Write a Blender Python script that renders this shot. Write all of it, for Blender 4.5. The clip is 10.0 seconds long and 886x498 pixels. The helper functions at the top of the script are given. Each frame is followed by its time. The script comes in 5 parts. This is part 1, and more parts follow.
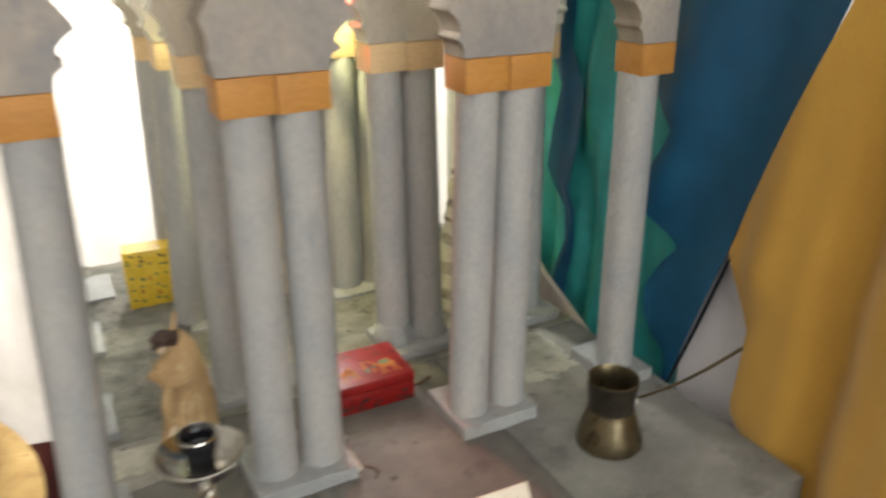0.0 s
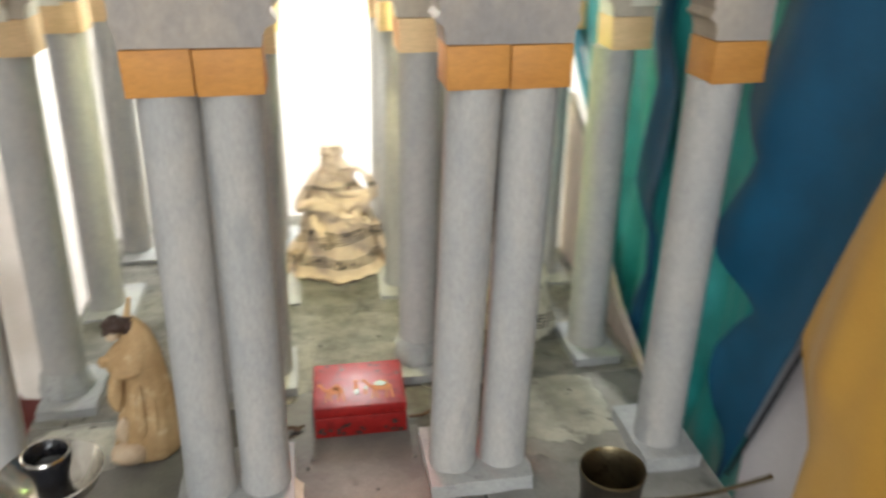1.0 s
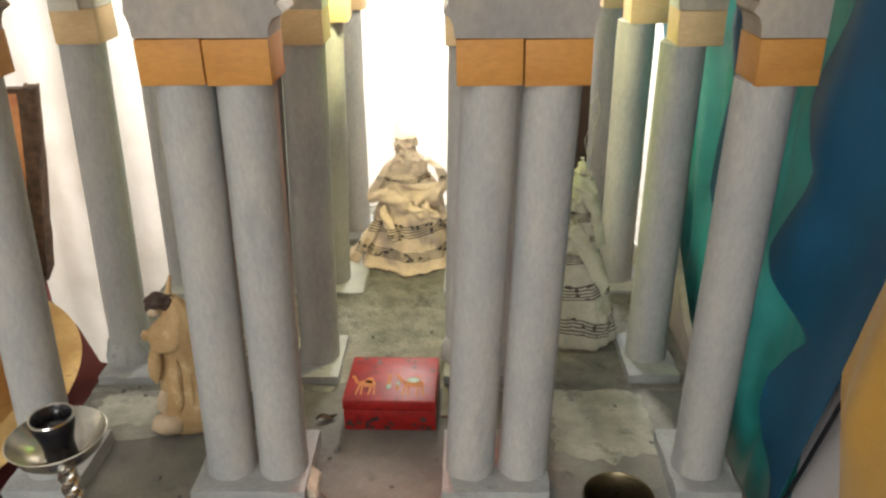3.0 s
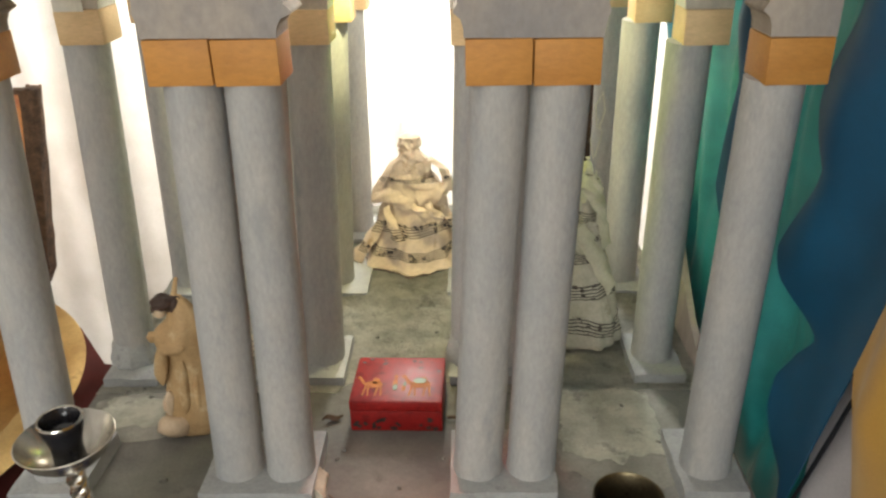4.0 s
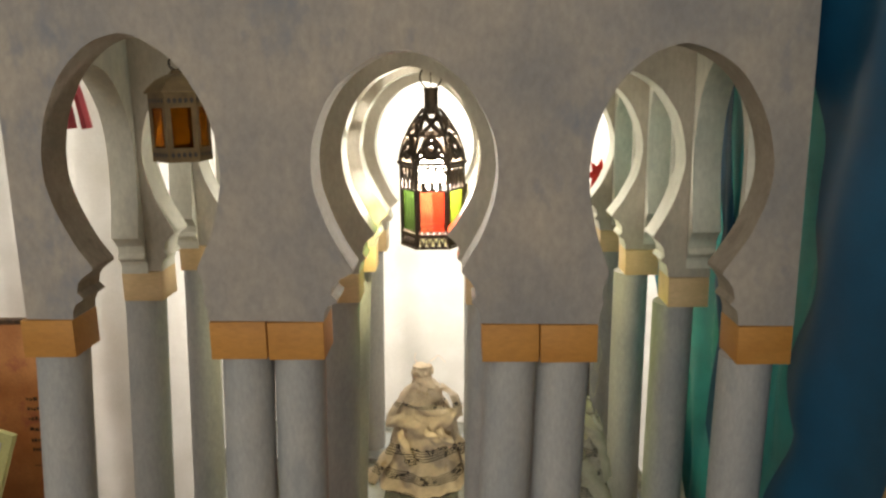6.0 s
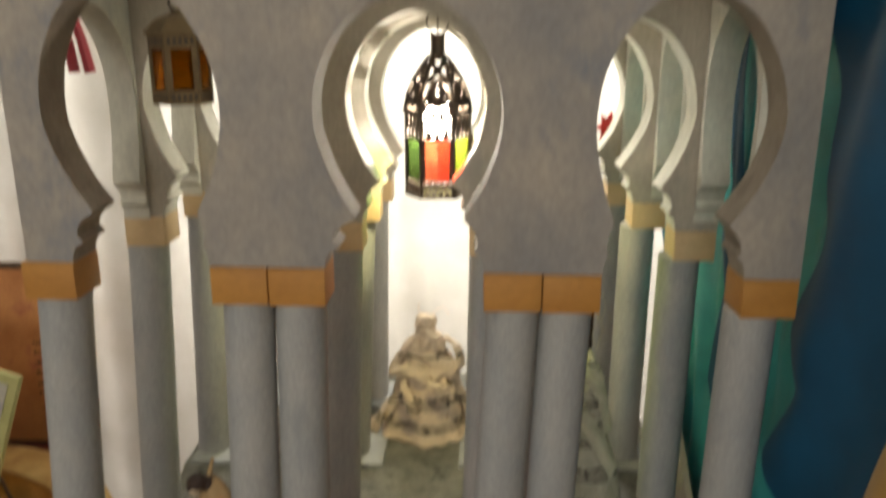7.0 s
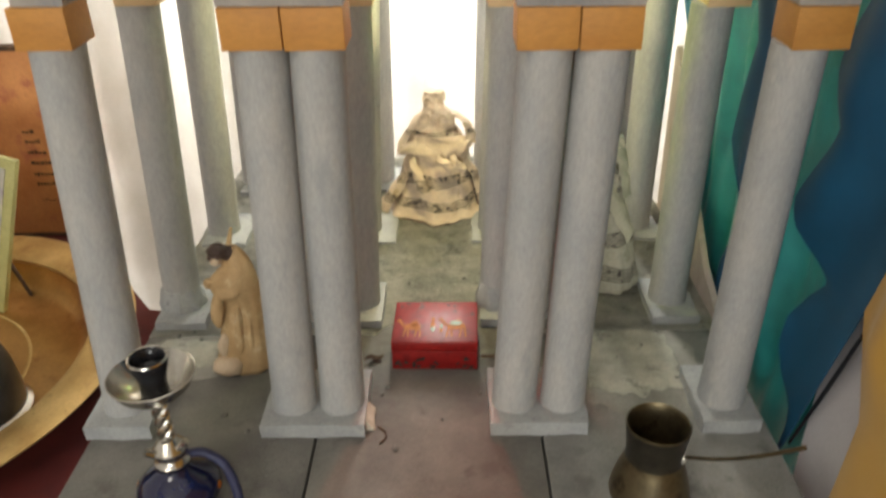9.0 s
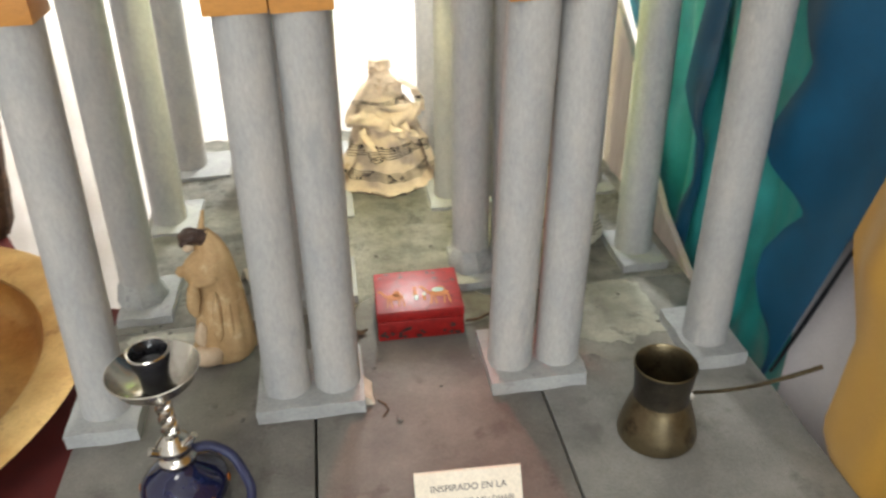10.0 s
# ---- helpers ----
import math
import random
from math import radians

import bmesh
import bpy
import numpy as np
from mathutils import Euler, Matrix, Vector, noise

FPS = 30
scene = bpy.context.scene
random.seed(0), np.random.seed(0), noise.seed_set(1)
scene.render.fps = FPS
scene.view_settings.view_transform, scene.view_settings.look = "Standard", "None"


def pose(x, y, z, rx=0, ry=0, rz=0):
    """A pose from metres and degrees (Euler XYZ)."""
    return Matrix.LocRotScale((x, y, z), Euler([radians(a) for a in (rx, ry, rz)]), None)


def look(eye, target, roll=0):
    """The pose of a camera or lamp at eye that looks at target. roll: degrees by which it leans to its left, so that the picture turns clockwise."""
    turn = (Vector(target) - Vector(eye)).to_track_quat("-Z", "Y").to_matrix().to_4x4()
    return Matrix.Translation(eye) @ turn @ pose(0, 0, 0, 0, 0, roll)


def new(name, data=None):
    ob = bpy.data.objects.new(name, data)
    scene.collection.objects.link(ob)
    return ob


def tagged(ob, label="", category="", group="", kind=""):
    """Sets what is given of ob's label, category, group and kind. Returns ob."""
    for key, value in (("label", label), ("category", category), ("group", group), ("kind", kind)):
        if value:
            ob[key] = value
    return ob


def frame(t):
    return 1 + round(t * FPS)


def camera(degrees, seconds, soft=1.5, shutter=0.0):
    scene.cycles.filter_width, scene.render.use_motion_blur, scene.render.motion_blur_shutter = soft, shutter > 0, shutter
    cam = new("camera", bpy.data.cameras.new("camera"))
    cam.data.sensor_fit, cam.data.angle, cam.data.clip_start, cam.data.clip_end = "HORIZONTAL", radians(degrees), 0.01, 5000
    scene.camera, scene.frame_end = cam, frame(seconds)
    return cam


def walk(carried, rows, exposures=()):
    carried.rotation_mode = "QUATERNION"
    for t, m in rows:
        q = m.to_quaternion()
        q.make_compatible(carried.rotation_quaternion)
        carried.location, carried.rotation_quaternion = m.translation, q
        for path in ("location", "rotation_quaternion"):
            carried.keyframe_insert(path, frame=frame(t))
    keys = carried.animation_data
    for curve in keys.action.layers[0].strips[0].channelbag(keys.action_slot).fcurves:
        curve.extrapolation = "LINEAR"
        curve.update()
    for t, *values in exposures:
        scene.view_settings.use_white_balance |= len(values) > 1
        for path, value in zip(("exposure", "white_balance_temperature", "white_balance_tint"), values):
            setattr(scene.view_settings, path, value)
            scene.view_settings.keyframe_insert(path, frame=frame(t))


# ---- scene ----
cam = camera(59.7, 10.0, soft=2.5, shutter=0.7)
PATH = [
    (0, (0.056, -0.036, 0.522), (0.9, 1.605, -0.25), -1.0),
    (0.3, (0.139, -0.001, 0.527), (0.971, 1.628, -0.283), 0.4),
    (0.5, (0.184, 0.017, 0.523), (0.959, 1.67, -0.294), -0.1),
    (1, (0.308, 0.034, 0.51), (0.621, 1.822, -0.33), -0.0),
    (1.5, (0.41, 0.038, 0.508), (0.327, 1.85, -0.336), -1.0),
    (2, (0.424, 0.037, 0.506), (0.312, 1.847, -0.337), -1.5),
    (2.5, (0.42, 0.043, 0.506), (0.344, 1.851, -0.345), -1.1),
    (4, (0.409, 0.048, 0.506), (0.351, 1.855, -0.348), -1.5),
    (4.5, (0.389, 0.03, 0.521), (0.337, 1.842, -0.324), -1.6),
    (5, (0.386, 0.004, 0.554), (0.354, 1.902, -0.076), -1.6),
    (5.5, (0.397, -0.017, 0.593), (0.335, 1.925, 0.122), -1.2),
    (5.7, (0.396, -0.018, 0.602), (0.338, 1.936, 0.183), -1.1),
    (6.8, (0.394, -0.016, 0.607), (0.345, 1.932, 0.157), -0.0),
    (7, (0.399, -0.011, 0.598), (0.328, 1.915, 0.064), -0.1),
    (7.5, (0.397, -0.006, 0.574), (0.316, 1.862, -0.136), -1.0),
    (8, (0.393, -0.001, 0.562), (0.314, 1.82, -0.261), -2.2),
    (8.5, (0.382, -0.002, 0.555), (0.311, 1.792, -0.326), -2.2),
    (9, (0.36, 0.001, 0.534), (0.33, 1.746, -0.442), -1.3),
    (9.5, (0.317, 0.007, 0.524), (0.37, 1.719, -0.508), -2.6),
    (10, (0.274, 0.01, 0.518), (0.499, 1.71, -0.512), -2.0),
]
walk(cam, [(t, look(eye, target, roll)) for t, eye, target, roll in PATH], exposures=[(0, 0.16, 6450, 10), (0.5, 0.46, 6250, 10), (1.1, 0.28, 6200, 10), (1.6, -0.02, 6500, 10), (2.5, 0.04, 6600, 10), (4.5, 0.07, 6600, 10), (5.5, -0.66, 6900, 10), (6.2, -0.74, 6900, 10), (7.0, -0.76, 6900, 10), (7.5, -0.64, 6900, 10), (8.2, -0.27, 6800, 10), (9.5, 0.21, 6500, 10), (10, 0.42, 6250, 10)])

# ---- light ----
world = bpy.data.worlds.new("room_air")
scene.world = world
world.use_nodes = True
world.node_tree.nodes["Background"].inputs[0].default_value = (0.75, 0.78, 0.85, 1)
world.node_tree.nodes["Background"].inputs[1].default_value = 0.05
LAMP_X, LAMP_Y, LAMP_Z = 0.360, 0.895, 0.4155      # foot of the lit lantern


def lamp(name, kind, place, aim, watts, colour, size):
    data = bpy.data.lights.new(name, kind)
    data.energy, data.color = watts, colour
    if kind == "AREA":
        data.shape, data.size = "DISK", size
    else:
        data.shadow_soft_size = size
    ob = new(name, data)
    ob.matrix_world = look(place, aim)
    return ob


# assumed overhead fill with no fixture seen, added for soft front light
lamp("overhead_fill", "AREA", (-0.5, -1.3, 1.78), (0.33, 0.5, 0.2), 17, (1.0, 0.95, 0.85), 0.9)
# low cool fill added from the unseen front of the room
front_fill = lamp("front_fill_light", "AREA", (0.0, -3.30, 0.75), (0.35, 0.7, 0.25), 60, (0.97, 1.0, 0.98), 1.0)
front_fill.data.shape, front_fill.data.size, front_fill.data.size_y = "RECTANGLE", 1.6, 1.2
lamp("bulb_light", "POINT", (LAMP_X, LAMP_Y, LAMP_Z + 0.080), (LAMP_X, LAMP_Y, 0), 12, (1.0, 0.975, 0.90), 0.006)

# added source behind the curtain, unseen; only its light and shadows are known
back_light = lamp("added_back_light", "AREA", (0.40, 1.86, 1.02), (0.42, 0.6, 0.15), 97, (1.0, 0.985, 0.95), 1.0)
back_light.data.shape, back_light.data.size, back_light.data.size_y = "RECTANGLE", 0.18, 0.50


# ---- materials ----
def node(nt, kind, **values):
    n = nt.nodes.new(kind)
    for key, value in values.items():
        n.inputs[key.replace("_", " ")].default_value = value
    return n


def surf(name, a, b, size=0.05, fine=0.003, rough=0.75, bump=0.3, metal=0.0, stretch=(1, 1, 1), spots=None, spot_size=0.02, coat=0.0, relief=0.001, sheen=0.0, spec=0.5):
    """Two colours mixed at a coarse scale, mottled at a fine one, with relief; metres."""
    m = bpy.data.materials.new(name)
    m.use_nodes = True
    nt = m.node_tree
    p = nt.nodes["Principled BSDF"]
    co = nt.nodes.new("ShaderNodeTexCoord")
    mp = nt.nodes.new("ShaderNodeMapping")
    mp.inputs["Scale"].default_value = stretch
    nt.links.new(co.outputs["Object"], mp.inputs["Vector"])
    info = nt.nodes.new("ShaderNodeObjectInfo")
    shift = nt.nodes.new("ShaderNodeVectorMath")
    shift.operation = "ADD"
    nt.links.new(mp.outputs[0], shift.inputs[0])
    nt.links.new(info.outputs["Random"], shift.inputs[1])
    n1 = node(nt, "ShaderNodeTexNoise", Scale=1 / size, Detail=6.0, Roughness=0.6)
    n2 = node(nt, "ShaderNodeTexNoise", Scale=1 / fine, Detail=4.0, Roughness=0.65)
    for n in (n1, n2):
        nt.links.new(shift.outputs[0], n.inputs["Vector"])
    ramp = nt.nodes.new("ShaderNodeValToRGB")
    ramp.color_ramp.elements[0].position, ramp.color_ramp.elements[1].position = 0.32, 0.68
    ramp.color_ramp.elements[0].color, ramp.color_ramp.elements[1].color = (*a, 1), (*b, 1)
    nt.links.new(n1.outputs["Fac"], ramp.inputs[0])
    mott = nt.nodes.new("ShaderNodeMapRange")
    mott.inputs["From Min"].default_value, mott.inputs["From Max"].default_value = 0.25, 0.75
    mott.inputs["To Min"].default_value, mott.inputs["To Max"].default_value = 0.86, 1.12
    nt.links.new(n2.outputs["Fac"], mott.inputs["Value"])
    mul = nt.nodes.new("ShaderNodeVectorMath")
    mul.operation = "SCALE"
    nt.links.new(ramp.outputs[0], mul.inputs[0])
    nt.links.new(mott.outputs[0], mul.inputs["Scale"])
    colour = mul.outputs[0]
    if spots:
        n3 = node(nt, "ShaderNodeTexNoise", Scale=1 / spot_size, Detail=5.0, Roughness=0.7)
        nt.links.new(shift.outputs[0], n3.inputs["Vector"])
        cut = nt.nodes.new("ShaderNodeMapRange")
        cut.inputs["From Min"].default_value, cut.inputs["From Max"].default_value = 0.56, 0.68
        nt.links.new(n3.outputs["Fac"], cut.inputs["Value"])
        mix = nt.nodes.new("ShaderNodeMix")
        mix.data_type = "RGBA"
        mix.inputs["B"].default_value = (*spots, 1)
        nt.links.new(cut.outputs[0], mix.inputs["Factor"])
        nt.links.new(colour, mix.inputs["A"])
        colour = mix.outputs["Result"]
    nt.links.new(colour, p.inputs["Base Color"])
    rr = nt.nodes.new("ShaderNodeMapRange")
    rr.inputs["To Min"].default_value, rr.inputs["To Max"].default_value = max(0.02, rough - 0.12), min(1, rough + 0.1)
    nt.links.new(n1.outputs["Fac"], rr.inputs["Value"])
    nt.links.new(rr.outputs[0], p.inputs["Roughness"])
    p.inputs["Metallic"].default_value = metal
    p.inputs["Coat Weight"].default_value = coat
    p.inputs["Specular IOR Level"].default_value = spec
    p.inputs["Sheen Weight"].default_value = sheen
    if bump:
        both = nt.nodes.new("ShaderNodeMath")
        both.operation = "MULTIPLY_ADD"
        both.inputs[1].default_value = 2.0
        nt.links.new(n1.outputs["Fac"], both.inputs[0])
        nt.links.new(n2.outputs["Fac"], both.inputs[2])
        bm_ = nt.nodes.new("ShaderNodeBump")
        bm_.inputs["Strength"].default_value, bm_.inputs["Distance"].default_value = bump, relief
        nt.links.new(both.outputs[0], bm_.inputs["Height"])
        nt.links.new(bm_.outputs[0], p.inputs["Normal"])
    return m


def glass(name, colour, gloss=0.12, cloudy=0.04):
    """Stained glass thin enough to throw its colour where the light goes through it."""
    m = bpy.data.materials.new(name)
    m.use_nodes = True
    nt = m.node_tree
    out = nt.nodes["Material Output"]
    co = nt.nodes.new("ShaderNodeTexCoord")
    n1 = node(nt, "ShaderNodeTexNoise", Scale=90.0, Detail=4.0)
    nt.links.new(co.outputs["Object"], n1.inputs["Vector"])
    ramp = nt.nodes.new("ShaderNodeValToRGB")
    ramp.color_ramp.elements[0].color = (*[c * 0.5 for c in colour], 1)
    ramp.color_ramp.elements[1].color = (*[min(1, c * 1.35) for c in colour], 1)
    nt.links.new(n1.outputs["Fac"], ramp.inputs[0])
    clear = nt.nodes.new("ShaderNodeBsdfTransparent")
    milk = nt.nodes.new("ShaderNodeBsdfTranslucent")
    shine = node(nt, "ShaderNodeBsdfGlossy", Roughness=0.12)
    nt.links.new(ramp.outputs[0], clear.inputs[0])
    nt.links.new(ramp.outputs[0], milk.inputs[0])
    a, b = nt.nodes.new("ShaderNodeMixShader"), nt.nodes.new("ShaderNodeMixShader")
    a.inputs[0].default_value, b.inputs[0].default_value = cloudy, gloss
    nt.links.new(clear.outputs[0], a.inputs[1])
    nt.links.new(milk.outputs[0], a.inputs[2])
    nt.links.new(a.outputs[0], b.inputs[1])
    nt.links.new(shine.outputs[0], b.inputs[2])
    nt.links.new(b.outputs[0], out.inputs[0])
    return m


def glow(name, colour, strength):
    m = bpy.data.materials.new(name)
    m.use_nodes = True
    nt = m.node_tree
    e = node(nt, "ShaderNodeEmission", Color=(*colour, 1), Strength=strength)
    nt.links.new(e.outputs[0], nt.nodes["Material Output"].inputs[0])
    return m


def score_paper(name, bands, a=(0.52, 0.41, 0.29), b=(0.64, 0.53, 0.39), stain=(0.42, 0.32, 0.20), wave=0.012):
    """Cream paper printed with rows of five-line staves and dots; bands: heights of the staves in metres."""
    m = surf(name, a, b, 0.03, 0.004, 0.85, 0.25, spots=stain, spot_size=0.03)
    nt = m.node_tree
    p = nt.nodes["Principled BSDF"]
    paper = p.inputs["Base Color"].links[0].from_socket
    co = nt.nodes.new("ShaderNodeTexCoord")
    wob = node(nt, "ShaderNodeTexNoise", Scale=14.0, Detail=1.0)
    nt.links.new(co.outputs["Object"], wob.inputs["Vector"])
    sep = nt.nodes.new("ShaderNodeSeparateXYZ")
    nt.links.new(co.outputs["Object"], sep.inputs[0])

    def maths(op, x, y=0.0):
        n = nt.nodes.new("ShaderNodeMath")
        n.operation = op
        for k, v in enumerate((x, y)):
            if isinstance(v, float):
                n.inputs[k].default_value = v
            else:
                nt.links.new(v, n.inputs[k])
        return n.outputs[0]

    z = maths("ADD", sep.outputs["Z"], maths("MULTIPLY", maths("SUBTRACT", wob.outputs["Fac"], 0.5), wave))
    dots = node(nt, "ShaderNodeTexVoronoi", Scale=150.0)
    nt.links.new(co.outputs["Object"], dots.inputs["Vector"])
    pick = node(nt, "ShaderNodeTexNoise", Scale=70.0, Detail=2.0)
    nt.links.new(co.outputs["Object"], pick.inputs["Vector"])
    blot = maths("MULTIPLY", maths("LESS_THAN", dots.outputs["Distance"], 0.42), maths("GREATER_THAN", pick.outputs["Fac"], 0.51))
    ink = None
    for lo, hi in bands:
        inside = maths("MULTIPLY", maths("GREATER_THAN", z, lo), maths("LESS_THAN", z, hi))
        pitch = (hi - lo) / 5.0
        line = maths("LESS_THAN", maths("FRACT", maths("DIVIDE", maths("SUBTRACT", z, lo), pitch)), 0.42)
        both = maths("MULTIPLY", maths("MAXIMUM", line, blot), inside)
        ink = both if ink is None else maths("MAXIMUM", ink, both)
    mix = nt.nodes.new("ShaderNodeMix")
    mix.data_type = "RGBA"
    mix.inputs["B"].default_value = (0.05, 0.04, 0.035, 1)
    nt.links.new(maths("MULTIPLY", ink, 0.96), mix.inputs["Factor"])
    nt.links.new(paper, mix.inputs["A"])
    nt.links.new(mix.outputs["Result"], p.inputs["Base Color"])
    return m


STONE = surf("grey_painted_tube", (0.325, 0.333, 0.335), (0.412, 0.402, 0.38), 0.032, 0.0030, 0.8, 0.4, spots=(0.30, 0.308, 0.305), spot_size=0.035, stretch=(1, 1, 0.4))
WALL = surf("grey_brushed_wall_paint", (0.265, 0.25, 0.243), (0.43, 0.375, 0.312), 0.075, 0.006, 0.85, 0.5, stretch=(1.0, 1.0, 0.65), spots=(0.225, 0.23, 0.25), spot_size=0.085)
# pale inner wall tone, raised to carry the lantern's bounced light
WALL_BOUNCE = surf("pale_bounce_wall_paint", (0.56, 0.55, 0.475), (0.69, 0.67, 0.575), 0.06, 0.005, 0.85, 0.4, stretch=(1.0, 1.0, 0.5), spots=(0.53, 0.52, 0.47), spot_size=0.07)
# darker copy of the inner tone for front faces, shade put into colour
WALL_FRONT = surf("tan_shaded_front_paint", (0.37, 0.33, 0.27), (0.49, 0.435, 0.35), 0.06, 0.005, 0.85, 0.4, stretch=(1.0, 1.0, 0.5), spots=(0.34, 0.32, 0.28), spot_size=0.07)
# front reveals: the lantern's warm light is put into the tone
WALL_REVEAL = surf("tan_grey_warm_lit_reveal", (0.27, 0.225, 0.18), (0.37, 0.31, 0.245), 0.04, 0.005, 0.85, 0.4, spots=(0.24, 0.20, 0.165), spot_size=0.03)
PLINTH = surf("pale_foam_plinth", (0.29, 0.30, 0.30), (0.39, 0.40, 0.39), 0.03, 0.003, 0.9, 0.5, spots=(0.27, 0.27, 0.27), spot_size=0.015)
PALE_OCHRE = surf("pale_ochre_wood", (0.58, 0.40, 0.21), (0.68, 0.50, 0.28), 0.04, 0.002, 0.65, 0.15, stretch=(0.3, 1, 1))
TORN_FOAM = surf("torn_cream_foam", (0.52, 0.47, 0.37), (0.66, 0.61, 0.50), 0.012, 0.003, 0.9, 0.6)
BLACK_STRIP = surf("black_edge_strip", (0.008, 0.009, 0.014), (0.016, 0.018, 0.026), 0.03, 0.002, 0.8, 0.2)
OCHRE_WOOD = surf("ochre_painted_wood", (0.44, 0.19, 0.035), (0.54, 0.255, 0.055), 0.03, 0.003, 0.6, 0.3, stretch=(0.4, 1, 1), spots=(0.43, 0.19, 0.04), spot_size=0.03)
CEMENT = surf("grey_cement_board", (0.108, 0.104, 0.095), (0.205, 0.196, 0.175), 0.07, 0.003, 0.9, 0.6, spots=(0.105, 0.096, 0.084), spot_size=0.055, relief=0.0014)
# right board: the stronger light on it is put into a paler colour
CEMENT_LIT = surf("lit_cement_board", (0.165, 0.163, 0.152), (0.28, 0.276, 0.255), 0.07, 0.003, 0.9, 0.6, spots=(0.135, 0.132, 0.122), spot_size=0.055, relief=0.0014)
# outer and inner tone of the floor's light pools, light put into colour
CEMENT_HALF_LIT = surf("half_lit_cement", (0.20, 0.197, 0.172), (0.35, 0.342, 0.297), 0.05, 0.003, 0.92, 0.6, spots=(0.165, 0.16, 0.14), spot_size=0.045, relief=0.0014)
CEMENT_POOL_LIT = surf("pool_lit_cement", (0.31, 0.307, 0.255), (0.55, 0.54, 0.45), 0.035, 0.004, 0.95, 0.8, spots=(0.25, 0.245, 0.21), spot_size=0.03, relief=0.002)
CEMENT_ROUGH = surf("rough_cement", (0.33, 0.33, 0.285), (0.60, 0.59, 0.52), 0.03, 0.004, 0.95, 1.0, spots=(0.27, 0.265, 0.23), spot_size=0.028, relief=0.005)
RED_LACQUER = surf("red_lacquer", (0.17, 0.007, 0.007), (0.27, 0.013, 0.011), 0.014, 0.003, 0.40, 0.05, spots=(0.10, 0.005, 0.005), spot_size=0.010, spec=0.27)
YELLOW_LACQUER = surf("yellow_lacquer", (0.68, 0.44, 0.03), (0.80, 0.56, 0.06), 0.02, 0.003, 0.25, 0.05, coat=0.5)
GOLD_INK = surf("gold_ink", (0.36, 0.10, 0.018), (0.52, 0.19, 0.04), 0.01, 0.002, 0.55, 0.1, spec=0.15)
GREEN_INK = surf("green_ink", (0.05, 0.12, 0.05), (0.10, 0.17, 0.06), 0.01, 0.002, 0.4, 0.1)
BLACK_INK = surf("black_ink", (0.015, 0.012, 0.012), (0.035, 0.025, 0.02), 0.01, 0.002, 0.5, 0.0)
BRASS_AGED = surf("aged_brass", (0.12, 0.098, 0.06), (0.225, 0.178, 0.10), 0.03, 0.003, 0.40, 0.1, metal=0.9, spots=(0.085, 0.066, 0.042), spot_size=0.03)
TARNISH = surf("tarnished_brass", (0.045, 0.04, 0.033), (0.085, 0.075, 0.055), 0.02, 0.003, 0.42, 0.1, metal=0.8)
BRASS_TRAY = surf("brass_tray", (0.36, 0.185, 0.055), (0.56, 0.32, 0.105), 0.07, 0.004, 0.34, 0.15, metal=0.85, spots=(0.33, 0.15, 0.04), spot_size=0.05)
BRASS_RIM = surf("worn_brass_rim", (0.46, 0.29, 0.10), (0.66, 0.47, 0.20), 0.05, 0.003, 0.42, 0.2, metal=0.7, spots=(0.36, 0.22, 0.08), spot_size=0.03)
SILVER = surf("polished_silver", (0.50, 0.47, 0.42), (0.64, 0.61, 0.55), 0.012, 0.004, 0.24, 0.04, metal=1.0)
SOLDER = surf("tin_solder", (0.6, 0.58, 0.52), (0.7, 0.68, 0.62), 0.004, 0.001, 0.35, 0.3, metal=0.6)
BLACK_GLAZE = surf("black_glaze", (0.008, 0.008, 0.010), (0.02, 0.02, 0.024), 0.02, 0.004, 0.18, 0.05)
BLUE_GLASS = surf("cobalt_glass", (0.005, 0.006, 0.028), (0.009, 0.011, 0.055), 0.03, 0.004, 0.12, 0.02, coat=0.5)
BLUE_HOSE = surf("dark_blue_hose", (0.012, 0.015, 0.05), (0.025, 0.03, 0.09), 0.01, 0.002, 0.5, 0.4)
IRON = surf("dark_pierced_iron", (0.028, 0.019, 0.013), (0.075, 0.05, 0.032), 0.01, 0.002, 0.5, 0.2, metal=0.6)
BRONZE = surf("brown_bronze_tin", (0.11, 0.070, 0.030), (0.20, 0.135, 0.060), 0.015, 0.003, 0.5, 0.2, metal=0.45)
BLUE_CLOTH = surf("blue_cloth", (0.003, 0.062, 0.135), (0.005, 0.090, 0.19), 0.08, 0.0012, 0.55, 0.2, relief=0.0006)
PALE_BLUE_CLOTH = surf("greenish_blue_cloth", (0.018, 0.17, 0.24), (0.030, 0.24, 0.32), 0.08, 0.0012, 0.5, 0.2, relief=0.0006)
TEAL_CLOTH = surf("teal_cloth", (0.024, 0.24, 0.24), (0.042, 0.37, 0.365), 0.07, 0.0012, 0.42, 0.2, relief=0.0006)
OCHRE_CLOTH = surf("ochre_cloth", (0.46, 0.25, 0.035), (0.57, 0.325, 0.05), 0.25, 0.0012, 0.8, 0.2, sheen=0.2, relief=0.0006)
WHITE_CLOTH = surf("white_cloth", (0.74, 0.71, 0.65), (0.83, 0.81, 0.77), 0.06, 0.0015, 0.9, 0.2, relief=0.0006)
